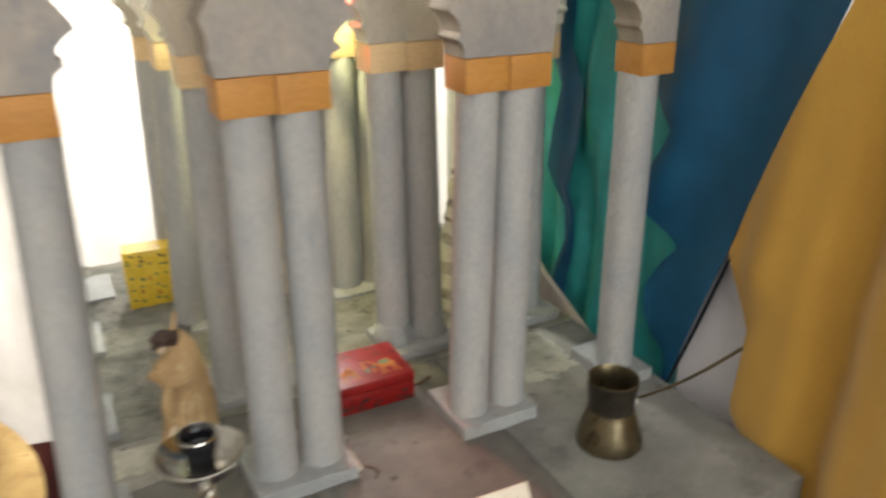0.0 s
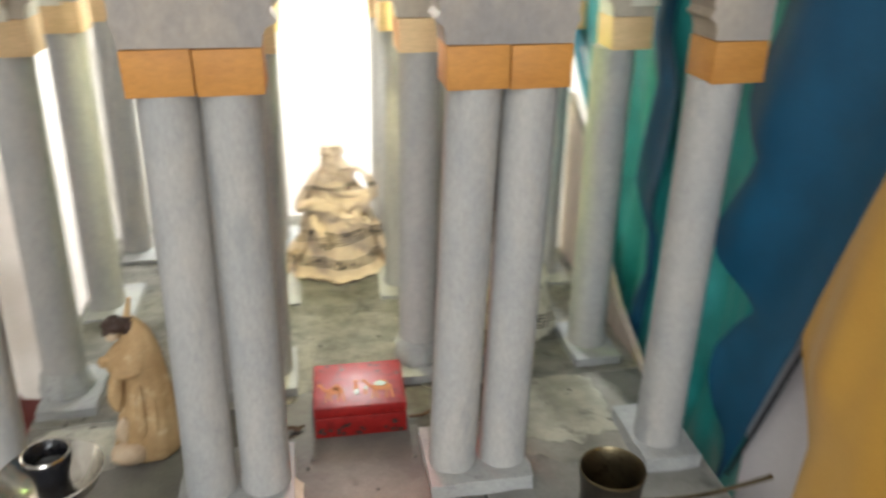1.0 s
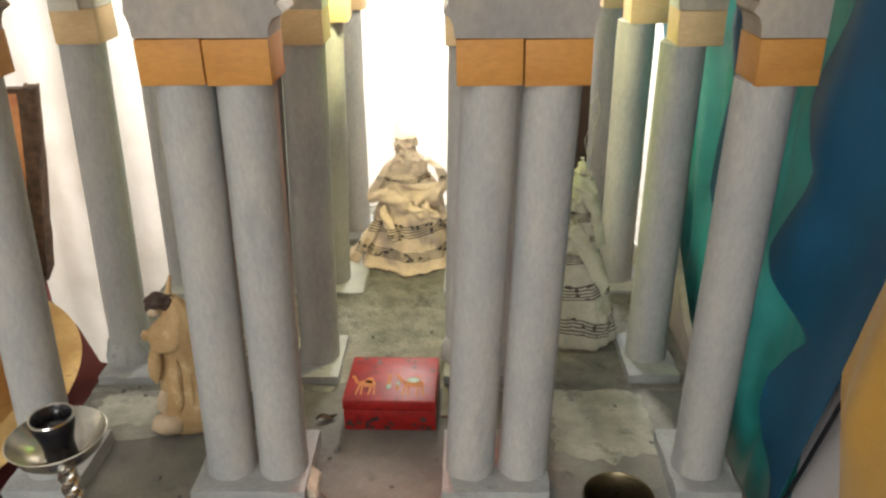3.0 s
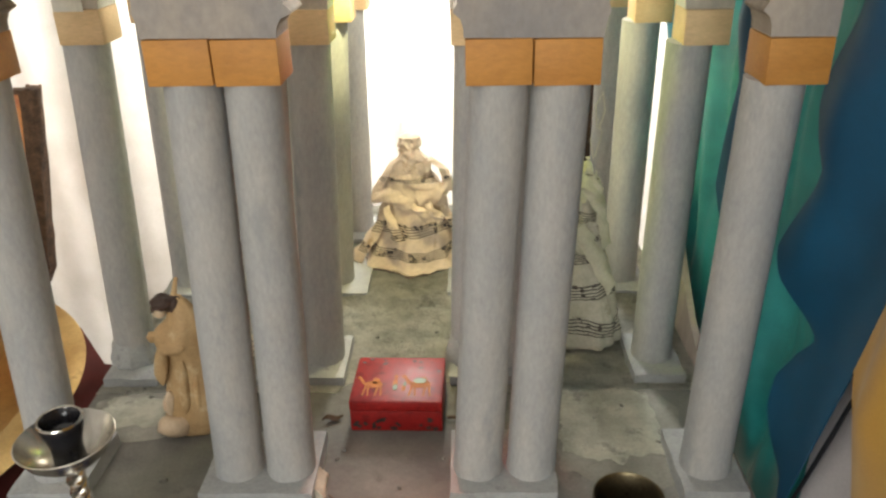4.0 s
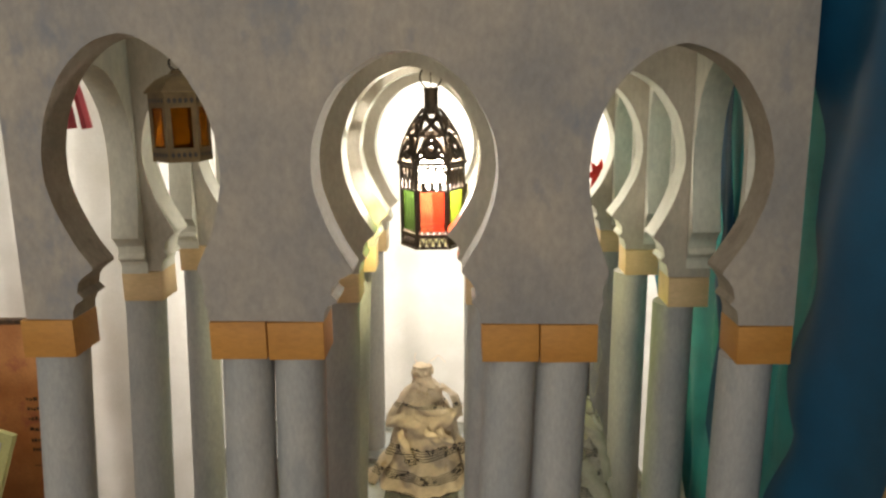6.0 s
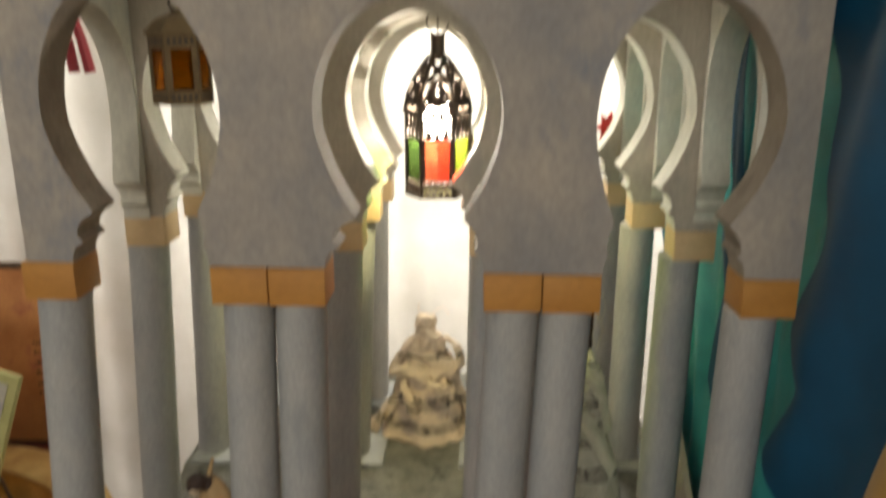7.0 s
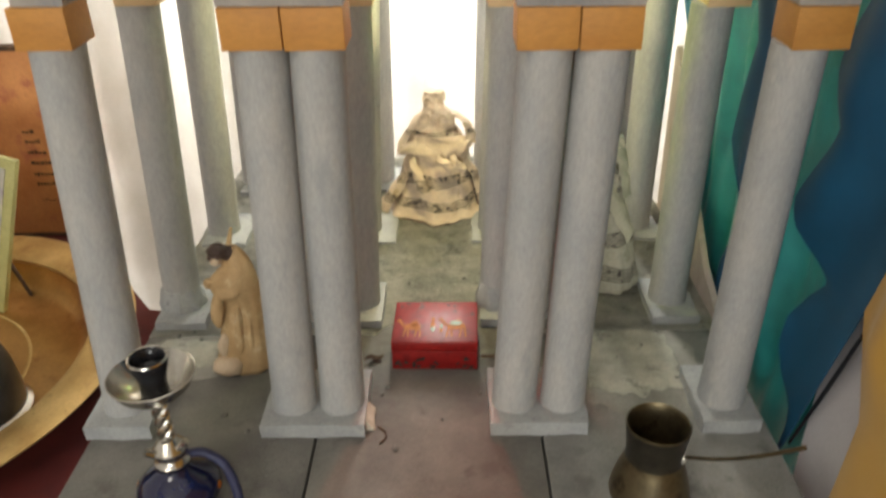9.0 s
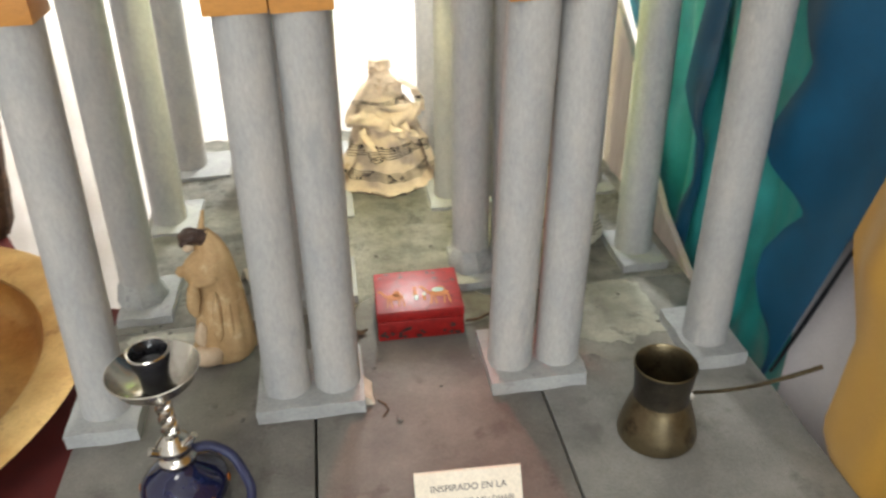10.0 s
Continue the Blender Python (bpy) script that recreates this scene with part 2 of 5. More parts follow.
def let_through(m, share, sheer=0.0):
    """Thin cloth: part of the light passes, scattered or, between the threads, straight."""
    nt = m.node_tree
    p = nt.nodes["Principled BSDF"]
    milk = nt.nodes.new("ShaderNodeBsdfTranslucent")
    nt.links.new(p.inputs["Base Color"].links[0].from_socket, milk.inputs[0])
    mix = nt.nodes.new("ShaderNodeMixShader")
    mix.inputs[0].default_value = share
    nt.links.new(p.outputs[0], mix.inputs[1])
    nt.links.new(milk.outputs[0], mix.inputs[2])
    last = mix.outputs[0]
    if sheer:
        weave = nt.nodes.new("ShaderNodeMixShader")
        weave.inputs[0].default_value = sheer
        nt.links.new(last, weave.inputs[1])
        nt.links.new(nt.nodes.new("ShaderNodeBsdfTransparent").outputs[0], weave.inputs[2])
        last = weave.outputs[0]
    nt.links.new(last, nt.nodes["Material Output"].inputs[0])


let_through(WHITE_CLOTH, 0.48, 0.42)
GREY_CLOTH = surf("greyish_white_cloth", (0.64, 0.61, 0.64), (0.74, 0.71, 0.73), 0.12, 0.0015, 0.9, 0.2, relief=0.0006)
MAROON_CLOTH = surf("maroon_cloth", (0.08, 0.008, 0.007), (0.14, 0.016, 0.012), 0.05, 0.0015, 0.9, 0.3)
PARCHMENT = surf("orange_brown_parchment", (0.46, 0.17, 0.055), (0.62, 0.28, 0.10), 0.07, 0.004, 0.6, 0.3, spots=(0.40, 0.12, 0.06), spot_size=0.05)
BARK = surf("dark_burnt_edge", (0.05, 0.028, 0.016), (0.16, 0.09, 0.05), 0.012, 0.003, 0.9, 1.0, relief=0.003)
CARD = surf("cream_card", (0.76, 0.68, 0.55), (0.82, 0.75, 0.62), 0.05, 0.003, 0.8, 0.1)
PRINT = surf("grey_print", (0.10, 0.085, 0.08), (0.16, 0.14, 0.13), 0.01, 0.002, 0.8, 0.0)
BEIGE_BOARD = surf("beige_board", (0.42, 0.35, 0.30), (0.55, 0.48, 0.43), 0.03, 0.003, 0.85, 0.3, stretch=(1, 1, 0.15))
LIME_FRAME = surf("yellow_green_frame", (0.34, 0.32, 0.11), (0.43, 0.40, 0.16), 0.03, 0.003, 0.6, 0.2)
PICTURE = surf("faded_picture", (0.30, 0.26, 0.30), (0.52, 0.50, 0.34), 0.02, 0.004, 0.5, 0.0)
GUNMETAL = surf("dark_grey_metal", (0.035, 0.042, 0.05), (0.08, 0.09, 0.10), 0.04, 0.004, 0.35, 0.1, metal=0.5)
TAN_ROBE = surf("tan_glazed_clay", (0.40, 0.25, 0.11), (0.54, 0.37, 0.19), 0.03, 0.003, 0.7, 0.7, spots=(0.58, 0.43, 0.25), spot_size=0.02)
DARK_HAIR = surf("dark_brown_clay", (0.03, 0.016, 0.012), (0.06, 0.03, 0.02), 0.008, 0.002, 0.5, 0.5)
PALE_CLAY = surf("pale_clay", (0.50, 0.37, 0.24), (0.60, 0.47, 0.33), 0.02, 0.003, 0.6, 0.2)
SCORE = score_paper("sheet_music_paper", ((0.0, 0.008), (0.022, 0.036), (0.054, 0.071), (0.128, 0.134)), (0.62, 0.485, 0.345), (0.74, 0.605, 0.455), (0.48, 0.34, 0.21))
SCORE_TALL = score_paper("sheet_music_paper_tall", ((0.022, 0.040), (0.062, 0.080), (0.102, 0.118), (0.134, 0.142), (0.158, 0.172), (0.200, 0.212)), (0.38, 0.365, 0.28), (0.55, 0.52, 0.42), (0.34, 0.32, 0.24), 0.028)
VEIL = surf("pale_yellow_crepe", (0.48, 0.46, 0.33), (0.58, 0.56, 0.43), 0.03, 0.003, 0.85, 0.3)
PAINT_WHITE = surf("white_room_paint", (0.70, 0.69, 0.67), (0.76, 0.75, 0.73), 0.4, 0.01, 0.9, 0.1)
ROOM_FLOOR = surf("brown_room_floor", (0.16, 0.11, 0.08), (0.24, 0.17, 0.12), 0.2, 0.01, 0.6, 0.1)
RED_RIBBON = surf("dark_red_ribbon", (0.19, 0.012, 0.018), (0.27, 0.02, 0.026), 0.02, 0.002, 0.7, 0.3)
RED_FELT = surf("red_felt", (0.45, 0.02, 0.015), (0.58, 0.03, 0.02), 0.02, 0.002, 0.9, 0.3)
DARK_WOOD = surf("dark_wood", (0.045, 0.022, 0.012), (0.09, 0.045, 0.025), 0.02, 0.003, 0.5, 0.2, stretch=(1, 1, 0.2))
GLASS_RED = glass("red_glass", (0.76, 0.19, 0.10))
GLASS_RED_PALE = glass("pale_red_glass", (0.82, 0.32, 0.19))
GLASS_FLOOR = glass("pale_amber_glass", (0.90, 0.76, 0.54))
GLASS_CLEAR = glass("pale_yellow_glass", (0.92, 0.88, 0.78))
GLASS_STRAW = glass("straw_yellow_glass", (0.90, 0.87, 0.58))
GLASS_GREEN = glass("green_glass", (0.22, 0.30, 0.13))
GLASS_LIME = glass("lime_glass", (0.50, 0.56, 0.16))
GLASS_AMBER = glass("amber_glass", (0.98, 0.58, 0.14), 0.008, 0.2)
GLASS_ROSE = glass("rose_glass", (0.94, 0.60, 0.48), 0.012, 0.2)
BULB_GLOW = glow("lit_bulb", (1.0, 0.93, 0.75), 60.0)


# ---- mesh helpers ----
def finish(bm, name, material, angle=35):
    bmesh.ops.recalc_face_normals(bm, faces=bm.faces)
    me = bpy.data.meshes.new(name)
    bm.to_mesh(me)
    bm.free()
    for mm in material if isinstance(material, (list, tuple)) else (material,):
        me.materials.append(mm)
    me.polygons.foreach_set("use_smooth", [True] * len(me.polygons))
    me.set_sharp_from_angle(angle=radians(angle))
    return me


def part(name, bm, material, parent, label="", angle=35, place=None):
    ob = new(name, finish(bm, name, material, angle))
    ob.parent = parent
    if place is not None:
        ob.matrix_basis = place
    return tagged(ob, label)


def thing(name, label, category, place=(0, 0, 0), turn=0, group="", kind=""):
    ob = new(name)
    ob.empty_display_size = 0.02
    ob.matrix_basis = pose(*place, 0, 0, turn)
    return tagged(ob, label, category, group, kind)


def solid(name, bm, material, label, category="", kind="", group="", angle=35, place=None):
    ob = new(name, finish(bm, name, material, angle))
    if place is not None:
        ob.matrix_basis = place
    return tagged(ob, label, category, group, kind)


def box(x0, x1, y0, y1, z0, z1, bevel=0.0, rough=0.0, bm=None):
    own = bmesh.new()
    bmesh.ops.create_cube(own, size=1)
    for v in own.verts:
        v.co = ((x0 + x1) / 2 + v.co.x * (x1 - x0), (y0 + y1) / 2 + v.co.y * (y1 - y0), (z0 + z1) / 2 + v.co.z * (z1 - z0))
    if rough:
        bmesh.ops.subdivide_edges(own, edges=own.edges, cuts=5, use_grid_fill=True)
        for v in own.verts:
            v.co += noise.noise_vector(v.co * 70) * rough
    elif bevel:
        bmesh.ops.bevel(own, geom=own.edges, offset=bevel, segments=2, profile=0.6, affect="EDGES")
    if bm is None:
        return own
    join(bm, own)
    return bm


def join(bm, other):
    me = bpy.data.meshes.new("tmp")
    other.to_mesh(me)
    other.free()
    bm.from_mesh(me)
    bpy.data.meshes.remove(me)


def lathe(profile, steps=32, bm=None, centre=(0, 0), closed=False, wobble=None):
    """Turn (radius, height) points about the upright axis."""
    bm = bm or bmesh.new()
    rings = []
    for r, z in profile:
        ring = []
        for k in range(steps):
            a = 2 * math.pi * k / steps
            f = wobble(a, z) if wobble else 1.0
            ring.append(bm.verts.new((centre[0] + r * f * math.cos(a), centre[1] + r * f * math.sin(a), z)))
        rings.append(ring)
    pairs = list(zip(rings, rings[1:])) + ([(rings[-1], rings[0])] if closed else [])
    for lo, hi in pairs:
        for k in range(steps):
            j = (k + 1) % steps
            bm.faces.new((lo[k], lo[j], hi[j], hi[k]))
    if not closed:
        for ring in (rings[0], rings[-1]):
            bm.faces.new(ring)
    return bm


def tube(points, radius, steps=8, bm=None, taper=None):
    """A round rod along points."""
    bm = bm or bmesh.new()
    pts = [Vector(p) for p in points]
    rings = []
    up = Vector((0.31, 0.17, 0.93))
    for i, p in enumerate(pts):
        way = (pts[min(i + 1, len(pts) - 1)] - pts[max(i - 1, 0)]).normalized()
        side = way.cross(up)
        side = side.normalized() if side.length > 1e-4 else way.orthogonal().normalized()
        top = side.cross(way)
        r = radius if taper is None else radius * (1 + (taper - 1) * i / (len(pts) - 1))
        rings.append([bm.verts.new(p + (side * math.cos(a) + top * math.sin(a)) * r) for a in [2 * math.pi * k / steps for k in range(steps)]])
    for lo, hi in zip(rings, rings[1:]):
        for k in range(steps):
            j = (k + 1) % steps
            bm.faces.new((lo[k], lo[j], hi[j], hi[k]))
    bm.faces.new(rings[0])
    bm.faces.new(rings[-1])
    return bm


def slab(outline, thick, axis="y", at=0.0, bm=None):
    """A plate with the given outline, thick along an axis. Outline in the two other axes."""
    bm = bm or bmesh.new()

    def put(u, v, w):
        return (u, w, v) if axis == "y" else (w, u, v) if axis == "x" else (u, v, w)

    front = [bm.verts.new(put(u, v, at)) for u, v in outline]
    back = [bm.verts.new(put(u, v, at + thick)) for u, v in outline]
    faces = [bm.faces.new(front), bm.faces.new(back[::-1])]
    n = len(outline)
    for k in range(n):
        j = (k + 1) % n
        bm.faces.new((front[k], back[k], back[j], front[j]))
    bm.normal_update()
    bmesh.ops.triangulate(bm, faces=faces)
    return bm


def cloth(rows, cols, at, thick=0.0012):
    """A sheet of rows x cols quads with a little thickness; at(u, v) gives the place, u and v from 0 to 1."""
    bm = bmesh.new()
    grid = [[bm.verts.new(at(c / cols, r / rows)) for c in range(cols + 1)] for r in range(rows + 1)]
    for r in range(rows):
        for c in range(cols):
            bm.faces.new((grid[r][c], grid[r][c + 1], grid[r + 1][c + 1], grid[r + 1][c]))
    bmesh.ops.recalc_face_normals(bm, faces=bm.faces)
    bmesh.ops.solidify(bm, geom=bm.faces[:], thickness=thick)
    return bm


def lerp_list(pairs, x):
    """Straight interpolation in a short table of (x, value)."""
    xs = [p[0] for p in pairs]
    return float(np.interp(x, xs, [p[1] for p in pairs]))


def word(text, size, place, material, parent):
    """A line of print in the built-in font, as a flat mesh."""
    c = bpy.data.curves.new("print", "FONT")
    c.body, c.size, c.extrude, c.align_x = text, size, 0.0001, "CENTER"
    tmp = bpy.data.objects.new("print", c)
    scene.collection.objects.link(tmp)
    me = bpy.data.meshes.new_from_object(tmp.evaluated_get(bpy.context.evaluated_depsgraph_get()))
    bpy.data.objects.remove(tmp)
    me.materials.clear()
    me.materials.append(material)
    ob = new("lettering", me)
    ob.parent = parent
    ob.matrix_basis = place
    return ob

# ---- the room and the stand ----
FLOOR_Z = -0.78
RX0, RX1, RY0, RY1, RZ1 = -2.0, 2.6, -3.4, 1.9, 1.9
solid("room_floor", box(RX0 - 0.1, RX1 + 0.1, RY0 - 0.1, RY1 + 0.1, FLOOR_Z - 0.1, FLOOR_Z), ROOM_FLOOR, "plain brown floor of the exhibition room", "floor", "structure")
solid("ceiling", box(RX0 - 0.1, RX1 + 0.1, RY0 - 0.1, RY1 + 0.1, RZ1, RZ1 + 0.1), PAINT_WHITE, "plain white ceiling of the exhibition room", "ceiling", "structure")
for wname, b in (("wall_west", (RX0 - 0.1, RX0, RY0, RY1)), ("wall_east", (RX1, RX1 + 0.1, RY0, RY1))):
    solid(wname, box(*b, FLOOR_Z, RZ1), PAINT_WHITE, "plain white wall of the exhibition room", "wall", "structure")


def opening_wall(name, label, y0, y1, x0, x1, z0, z1):
    """A wall of the room with one wide opening."""
    bm = box(RX0 - 0.1, x0, y0, y1, FLOOR_Z, RZ1)
    for b in ((x1, RX1 + 0.1, FLOOR_Z, RZ1), (x0, x1, FLOOR_Z, z0), (x0, x1, z1, RZ1)):
        box(b[0], b[1], y0, y1, b[2], b[3], bm=bm)
    solid(name, bm, PAINT_WHITE, label, "wall", "structure")


def opening_frame(name, label, y0, y1, x0, x1, z0, z1):
    t = thing(name, label, "window", kind="structure")
    for b in ((x0, x0 + 0.04, z0, z1), (x1 - 0.04, x1, z0, z1), (x0 + 0.04, x1 - 0.04, z0, z0 + 0.04), (x0 + 0.04, x1 - 0.04, z1 - 0.04, z1)):
        part("frame_bar", box(b[0], b[1], y0, y1, b[2], b[3], 0.003), PAINT_WHITE, t)


# wall opening and frame added to hold the front fill, never in view
opening_wall("wall_south", "plain white wall with a wide opening added for the front fill", RY0 - 0.1, RY0, -0.85, 0.85, 0.1, 1.4)
opening_frame("front_fill_frame", "wide white frame added round the front fill, unseen", RY0 - 0.07, RY0 - 0.02, -0.85, 0.85, 0.1, 1.4)
# unseen opening and frame added round the back light
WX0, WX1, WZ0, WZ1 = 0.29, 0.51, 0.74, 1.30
opening_wall("wall_north", "plain white wall with a narrow opening added for the back light", RY1, RY1 + 0.1, WX0, WX1, WZ0, WZ1)
opening_frame("back_light_frame", "narrow white frame added round the back light, unseen behind the curtain", RY1 + 0.02, RY1 + 0.07, WX0, WX1, WZ0, WZ1)

table = thing("display_table", "display table covered with dark maroon cloth", "table")
part("tabletop", slab([(-0.95, 0.36), (0.675, 0.36), (0.675, 1.29), (-0.006, 1.29), (-0.006, 0.853), (-0.05, 0.862), (-0.12, 0.95), (-0.20, 1.03), (-0.24, 1.10), (-0.95, 1.10)], 0.036, "z", -0.070), MAROON_CLOTH, table)
for lx in (-0.9, 0.63):
    for ly in (0.42, 1.06):
        part("leg", box(lx - 0.03, lx + 0.03, ly - 0.03, ly + 0.03, FLOOR_Z, -0.07, 0.003), DARK_WOOD, table)

# base of the model: three cement boards side by side, the back one rough
BOARD_L, BOARD_R, JOINT_A, JOINT_B, BOARD_F, BOARD_B = -0.005, 0.668, 0.220, 0.4435, 0.36, 1.27
base = thing("model_base", "grey cement boards forming the floor of the model mosque", "base", kind="structure")
for x0, x1 in ((BOARD_L, JOINT_A - 0.0012), (JOINT_A + 0.0012, JOINT_B - 0.0012), (JOINT_B + 0.0012, BOARD_R)):
    part("board", box(x0, x1, BOARD_F, 0.785, -0.034, 0.0, 0.0015), CEMENT_LIT if x0 > 0.4 else CEMENT, base)


def rough_ground():
    bm = bmesh.new()
    nx, ny = 130, 120
    grid = []
    for j in range(ny + 1):
        row = []
        for i in range(nx + 1):
            x = BOARD_L + (BOARD_R - BOARD_L) * i / nx
            front = 0.748 + 0.030 * max(0.0, 1 - abs(x - 0.34) / 0.075) ** 0.4 + 0.004 * noise.noise(Vector((x * 40, 0, 0)))
            y = front + (BOARD_B - front) * j / ny
            p = Vector((x * 26, y * 26, 0.3))
            back = min(1.0, max(0.0, (y - 0.82) / 0.12))
            h = 0.0012 + 0.002 * back + (0.0010 + 0.0022 * back) * noise.fractal(p, 1.0, 2.0, 4) + (0.0006 + 0.0016 * back) * noise.noise(p * 3.2)
            edge = 0.938 + 0.010 * noise.noise(Vector((x * 14, 1.3, 0))) + 0.004 * noise.noise(Vector((x * 60, 5.1, 0)))
            h += 0.0085 * min(1.0, max(0.0, (y - edge) / 0.006))  # a second, broken layer lies on the first
            row.append(bm.verts.new((x, y, h if j else -0.002)))
        grid.append(row)
    for j in range(ny):
        for i in range(nx):
            bm.faces.new((grid[j][i], grid[j][i + 1], grid[j + 1][i + 1], grid[j + 1][i]))
    bmesh.ops.solidify(bm, geom=bm.faces[:], thickness=-0.03)
    return bm


part("back_slab", rough_ground(), CEMENT_ROUGH, base, "rough trowelled cement slab", angle=80)


def light_patch(cx, cy, rx, ry, seed, high):
    """A thin, ragged pale patch that stands in for light pooled on the boards."""
    bm = bmesh.new()
    rings, steps = [], 96
    for k in range(1, 9):
        f = k / 8
        ring = []
        for i in range(steps):
            a = 2 * math.pi * i / steps
            c, d = math.cos(a), math.sin(a)
            e = 1 + 0.26 * noise.noise(Vector((c * 1.7 + seed, d * 1.7, 0.4))) + 0.10 * noise.noise(Vector((c * 4.5 + seed, d * 4.5, 2.0)))
            sq = 1 / max(abs(c), abs(d)) ** 0.6
            x, y = cx + rx * e * sq * f * c, cy + ry * e * sq * f * d
            h = high * (1 - f ** 5) + 0.0004 * noise.noise(Vector((x * 60, y * 60, seed)))
            ring.append(bm.verts.new((x, y, max(0.0002, h))))
        rings.append(ring)
    for lo, hi in zip(rings, rings[1:]):
        for i in range(steps):
            j = (i + 1) % steps
            bm.faces.new((lo[i], lo[j], hi[j], hi[i]))
    bm.faces.new(rings[0])
    return bm


# pools of light in the side bays, laid as pale patches
for cx, cy, rx, ry, seed, high, stuff in ((0.556, 0.684, 0.076, 0.086, 3.0, 0.0010, CEMENT_HALF_LIT), (0.556, 0.694, 0.062, 0.068, 6.0, 0.0020, CEMENT_POOL_LIT), (0.060, 0.712, 0.056, 0.040, 8.0, 0.0010, CEMENT_HALF_LIT), (0.060, 0.716, 0.046, 0.030, 2.0, 0.0020, CEMENT_POOL_LIT)):
    part("cement_smear", light_patch(cx, cy, rx, ry, seed, high), stuff, base, "thin pale cement patch standing in for lit floor", angle=80)

# ---- the model mosque ----
ROWS = (  # front of the capitals, their underside, front and back of the plinths, how far the feet stand off the line of the tops
    dict(y=0.600, z=0.3755, slope=-0.0165, pf=0.576, pb=0.664, high=0.0165, foot=-0.010),
    dict(y=0.803, z=0.3665, slope=-0.020, pf=0.762, pb=0.850, high=0.0120, foot=-0.019),
    dict(y=0.965, z=0.362, slope=-0.020, pf=0.950, pb=1.045, high=0.0165, foot=0.006),
    dict(y=1.140, z=0.352, slope=-0.010, pf=1.122, pb=1.215, high=0.0165, foot=0.010),
)
CAP_H, DEPTH, SHAFT_R = 0.033, 0.045, 0.0222
# the supports of each row: left and right end of the capitals, ends of the plinth, middle of the feet, shift of the shaft tops
SUPPORTS = (
    ((0.019, 0.065, -0.009, 0.057, 0.023, 0.0), (0.180, 0.278, 0.166, 0.269, 0.2195, 0.0), (0.410, 0.508, 0.393, 0.489, 0.4425, 0.0), (0.623, 0.669, 0.600, 0.657, 0.627, -0.007)),
    ((0.017, 0.062, -0.001, 0.060, 0.022, -0.006), (0.184, 0.281, 0.172, 0.272, 0.220, 0.0), (0.397, 0.494, 0.390, 0.490, 0.437, 0.0), (0.619, 0.664, 0.594, 0.650, 0.621, -0.010)),
    ((0.022, 0.067, 0.004, 0.066, 0.026, -0.002), (0.184, 0.281, 0.176, 0.278, 0.208, -0.005), (0.394, 0.491, 0.385, 0.492, 0.4415, 0.0065), (0.606, 0.650, 0.600, 0.650, 0.618, -0.009)),
    ((0.028, 0.073, 0.018, 0.096, 0.034, 0.0), (0.183, 0.279, 0.170, 0.280, 0.2165, -0.005), (0.396, 0.491, 0.390, 0.490, 0.440, 0.0), (0.604, 0.649, 0.600, 0.652, 0.622, -0.006)),
)


def underside(row, x):
    return row["z"] + row["slope"] * (x - 0.35)


def shaft(x_base, x_top, y_base, y_top, z0, z1, seed):
    """A hand-painted cardboard tube, a trifle uneven and leaning with its support."""
    steps, levels = 28, 16
    bm = bmesh.new()
    rings = []
    for k in range(levels + 1):
        f = k / levels
        z = z0 + (z1 - z0) * f
        ring = []
        for s in range(steps):
            a = 2 * math.pi * s / steps
            r = SHAFT_R * (1 + 0.012 * noise.noise(Vector((math.cos(a) * 1.5 + seed * 7.3, math.sin(a) * 1.5, z * 18)))) * (1.03 if k == 0 else 1.0)
            ring.append(bm.verts.new((x_base + (x_top - x_base) * f + r * math.cos(a), y_base + (y_top - y_base) * f + r * math.sin(a), z)))
        rings.append(ring)
    for lo, hi in zip(rings, rings[1:]):
        for s in range(steps):
            j = (s + 1) % steps
            bm.faces.new((lo[s], lo[j], hi[j], hi[s]))
    bm.faces.new(rings[0])
    bm.faces.new(rings[-1])
    return bm


def support(row, spec, seed):
    x0, x1, p0, p1, feet, shift = spec
    count = 2 if x1 - x0 > 0.07 else 1
    label = "twin grey painted columns with ochre capitals on one plinth" if count == 2 else "single grey painted column with an ochre capital"
    cx, cy = (p0 + p1) / 2, (row["pf"] + row["pb"]) / 2
    plinth_h = row["high"]
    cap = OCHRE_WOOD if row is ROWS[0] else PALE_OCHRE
    t = thing("twin_column" if count == 2 else "column", label, "column", (cx, cy, 0), group="columns of the model mosque")
    part("plinth", box(p0 - cx, p1 - cx, row["pf"] - cy, row["pb"] - cy, 0.0005, plinth_h, rough=0.0016), PLINTH, t, "pale rough foam plinth", angle=50)
    y_top = row["y"] + DEPTH / 2
    y_base = y_top + row["foot"]
    for k in range(count):
        w = (x1 - x0) / count
        xt = x0 + w * (k + 0.5)
        xs = (x0 + x1) / 2 + (k - (count - 1) / 2) * 0.0458  # the shafts stand a little closer than the blocks
        xs += shift
        xb = feet + (k - (count - 1) / 2) * 0.0490
        z = underside(row, xt)
        part("shaft", shaft(xb - cx, xs - cx, y_base - cy, y_top - cy, plinth_h - 0.001, z + 0.001, seed * 3 + k), STONE, t)
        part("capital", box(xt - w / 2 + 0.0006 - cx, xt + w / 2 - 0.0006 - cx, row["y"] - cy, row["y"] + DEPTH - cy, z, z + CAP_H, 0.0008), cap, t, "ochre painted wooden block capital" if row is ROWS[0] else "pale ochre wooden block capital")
    return t


def torn_edge(x0, x1, y0, y1, z1):
    """A ragged wedge of foam that broke away from a plinth."""
    bm = box(x0, x1, y0, y1, 0.0006, z1, rough=0.0022)
    for v in bm.verts:
        f = (v.co.x - x0) / (x1 - x0)
        v.co.z *= max(0.15, 1 - 0.75 * f)
    return bm


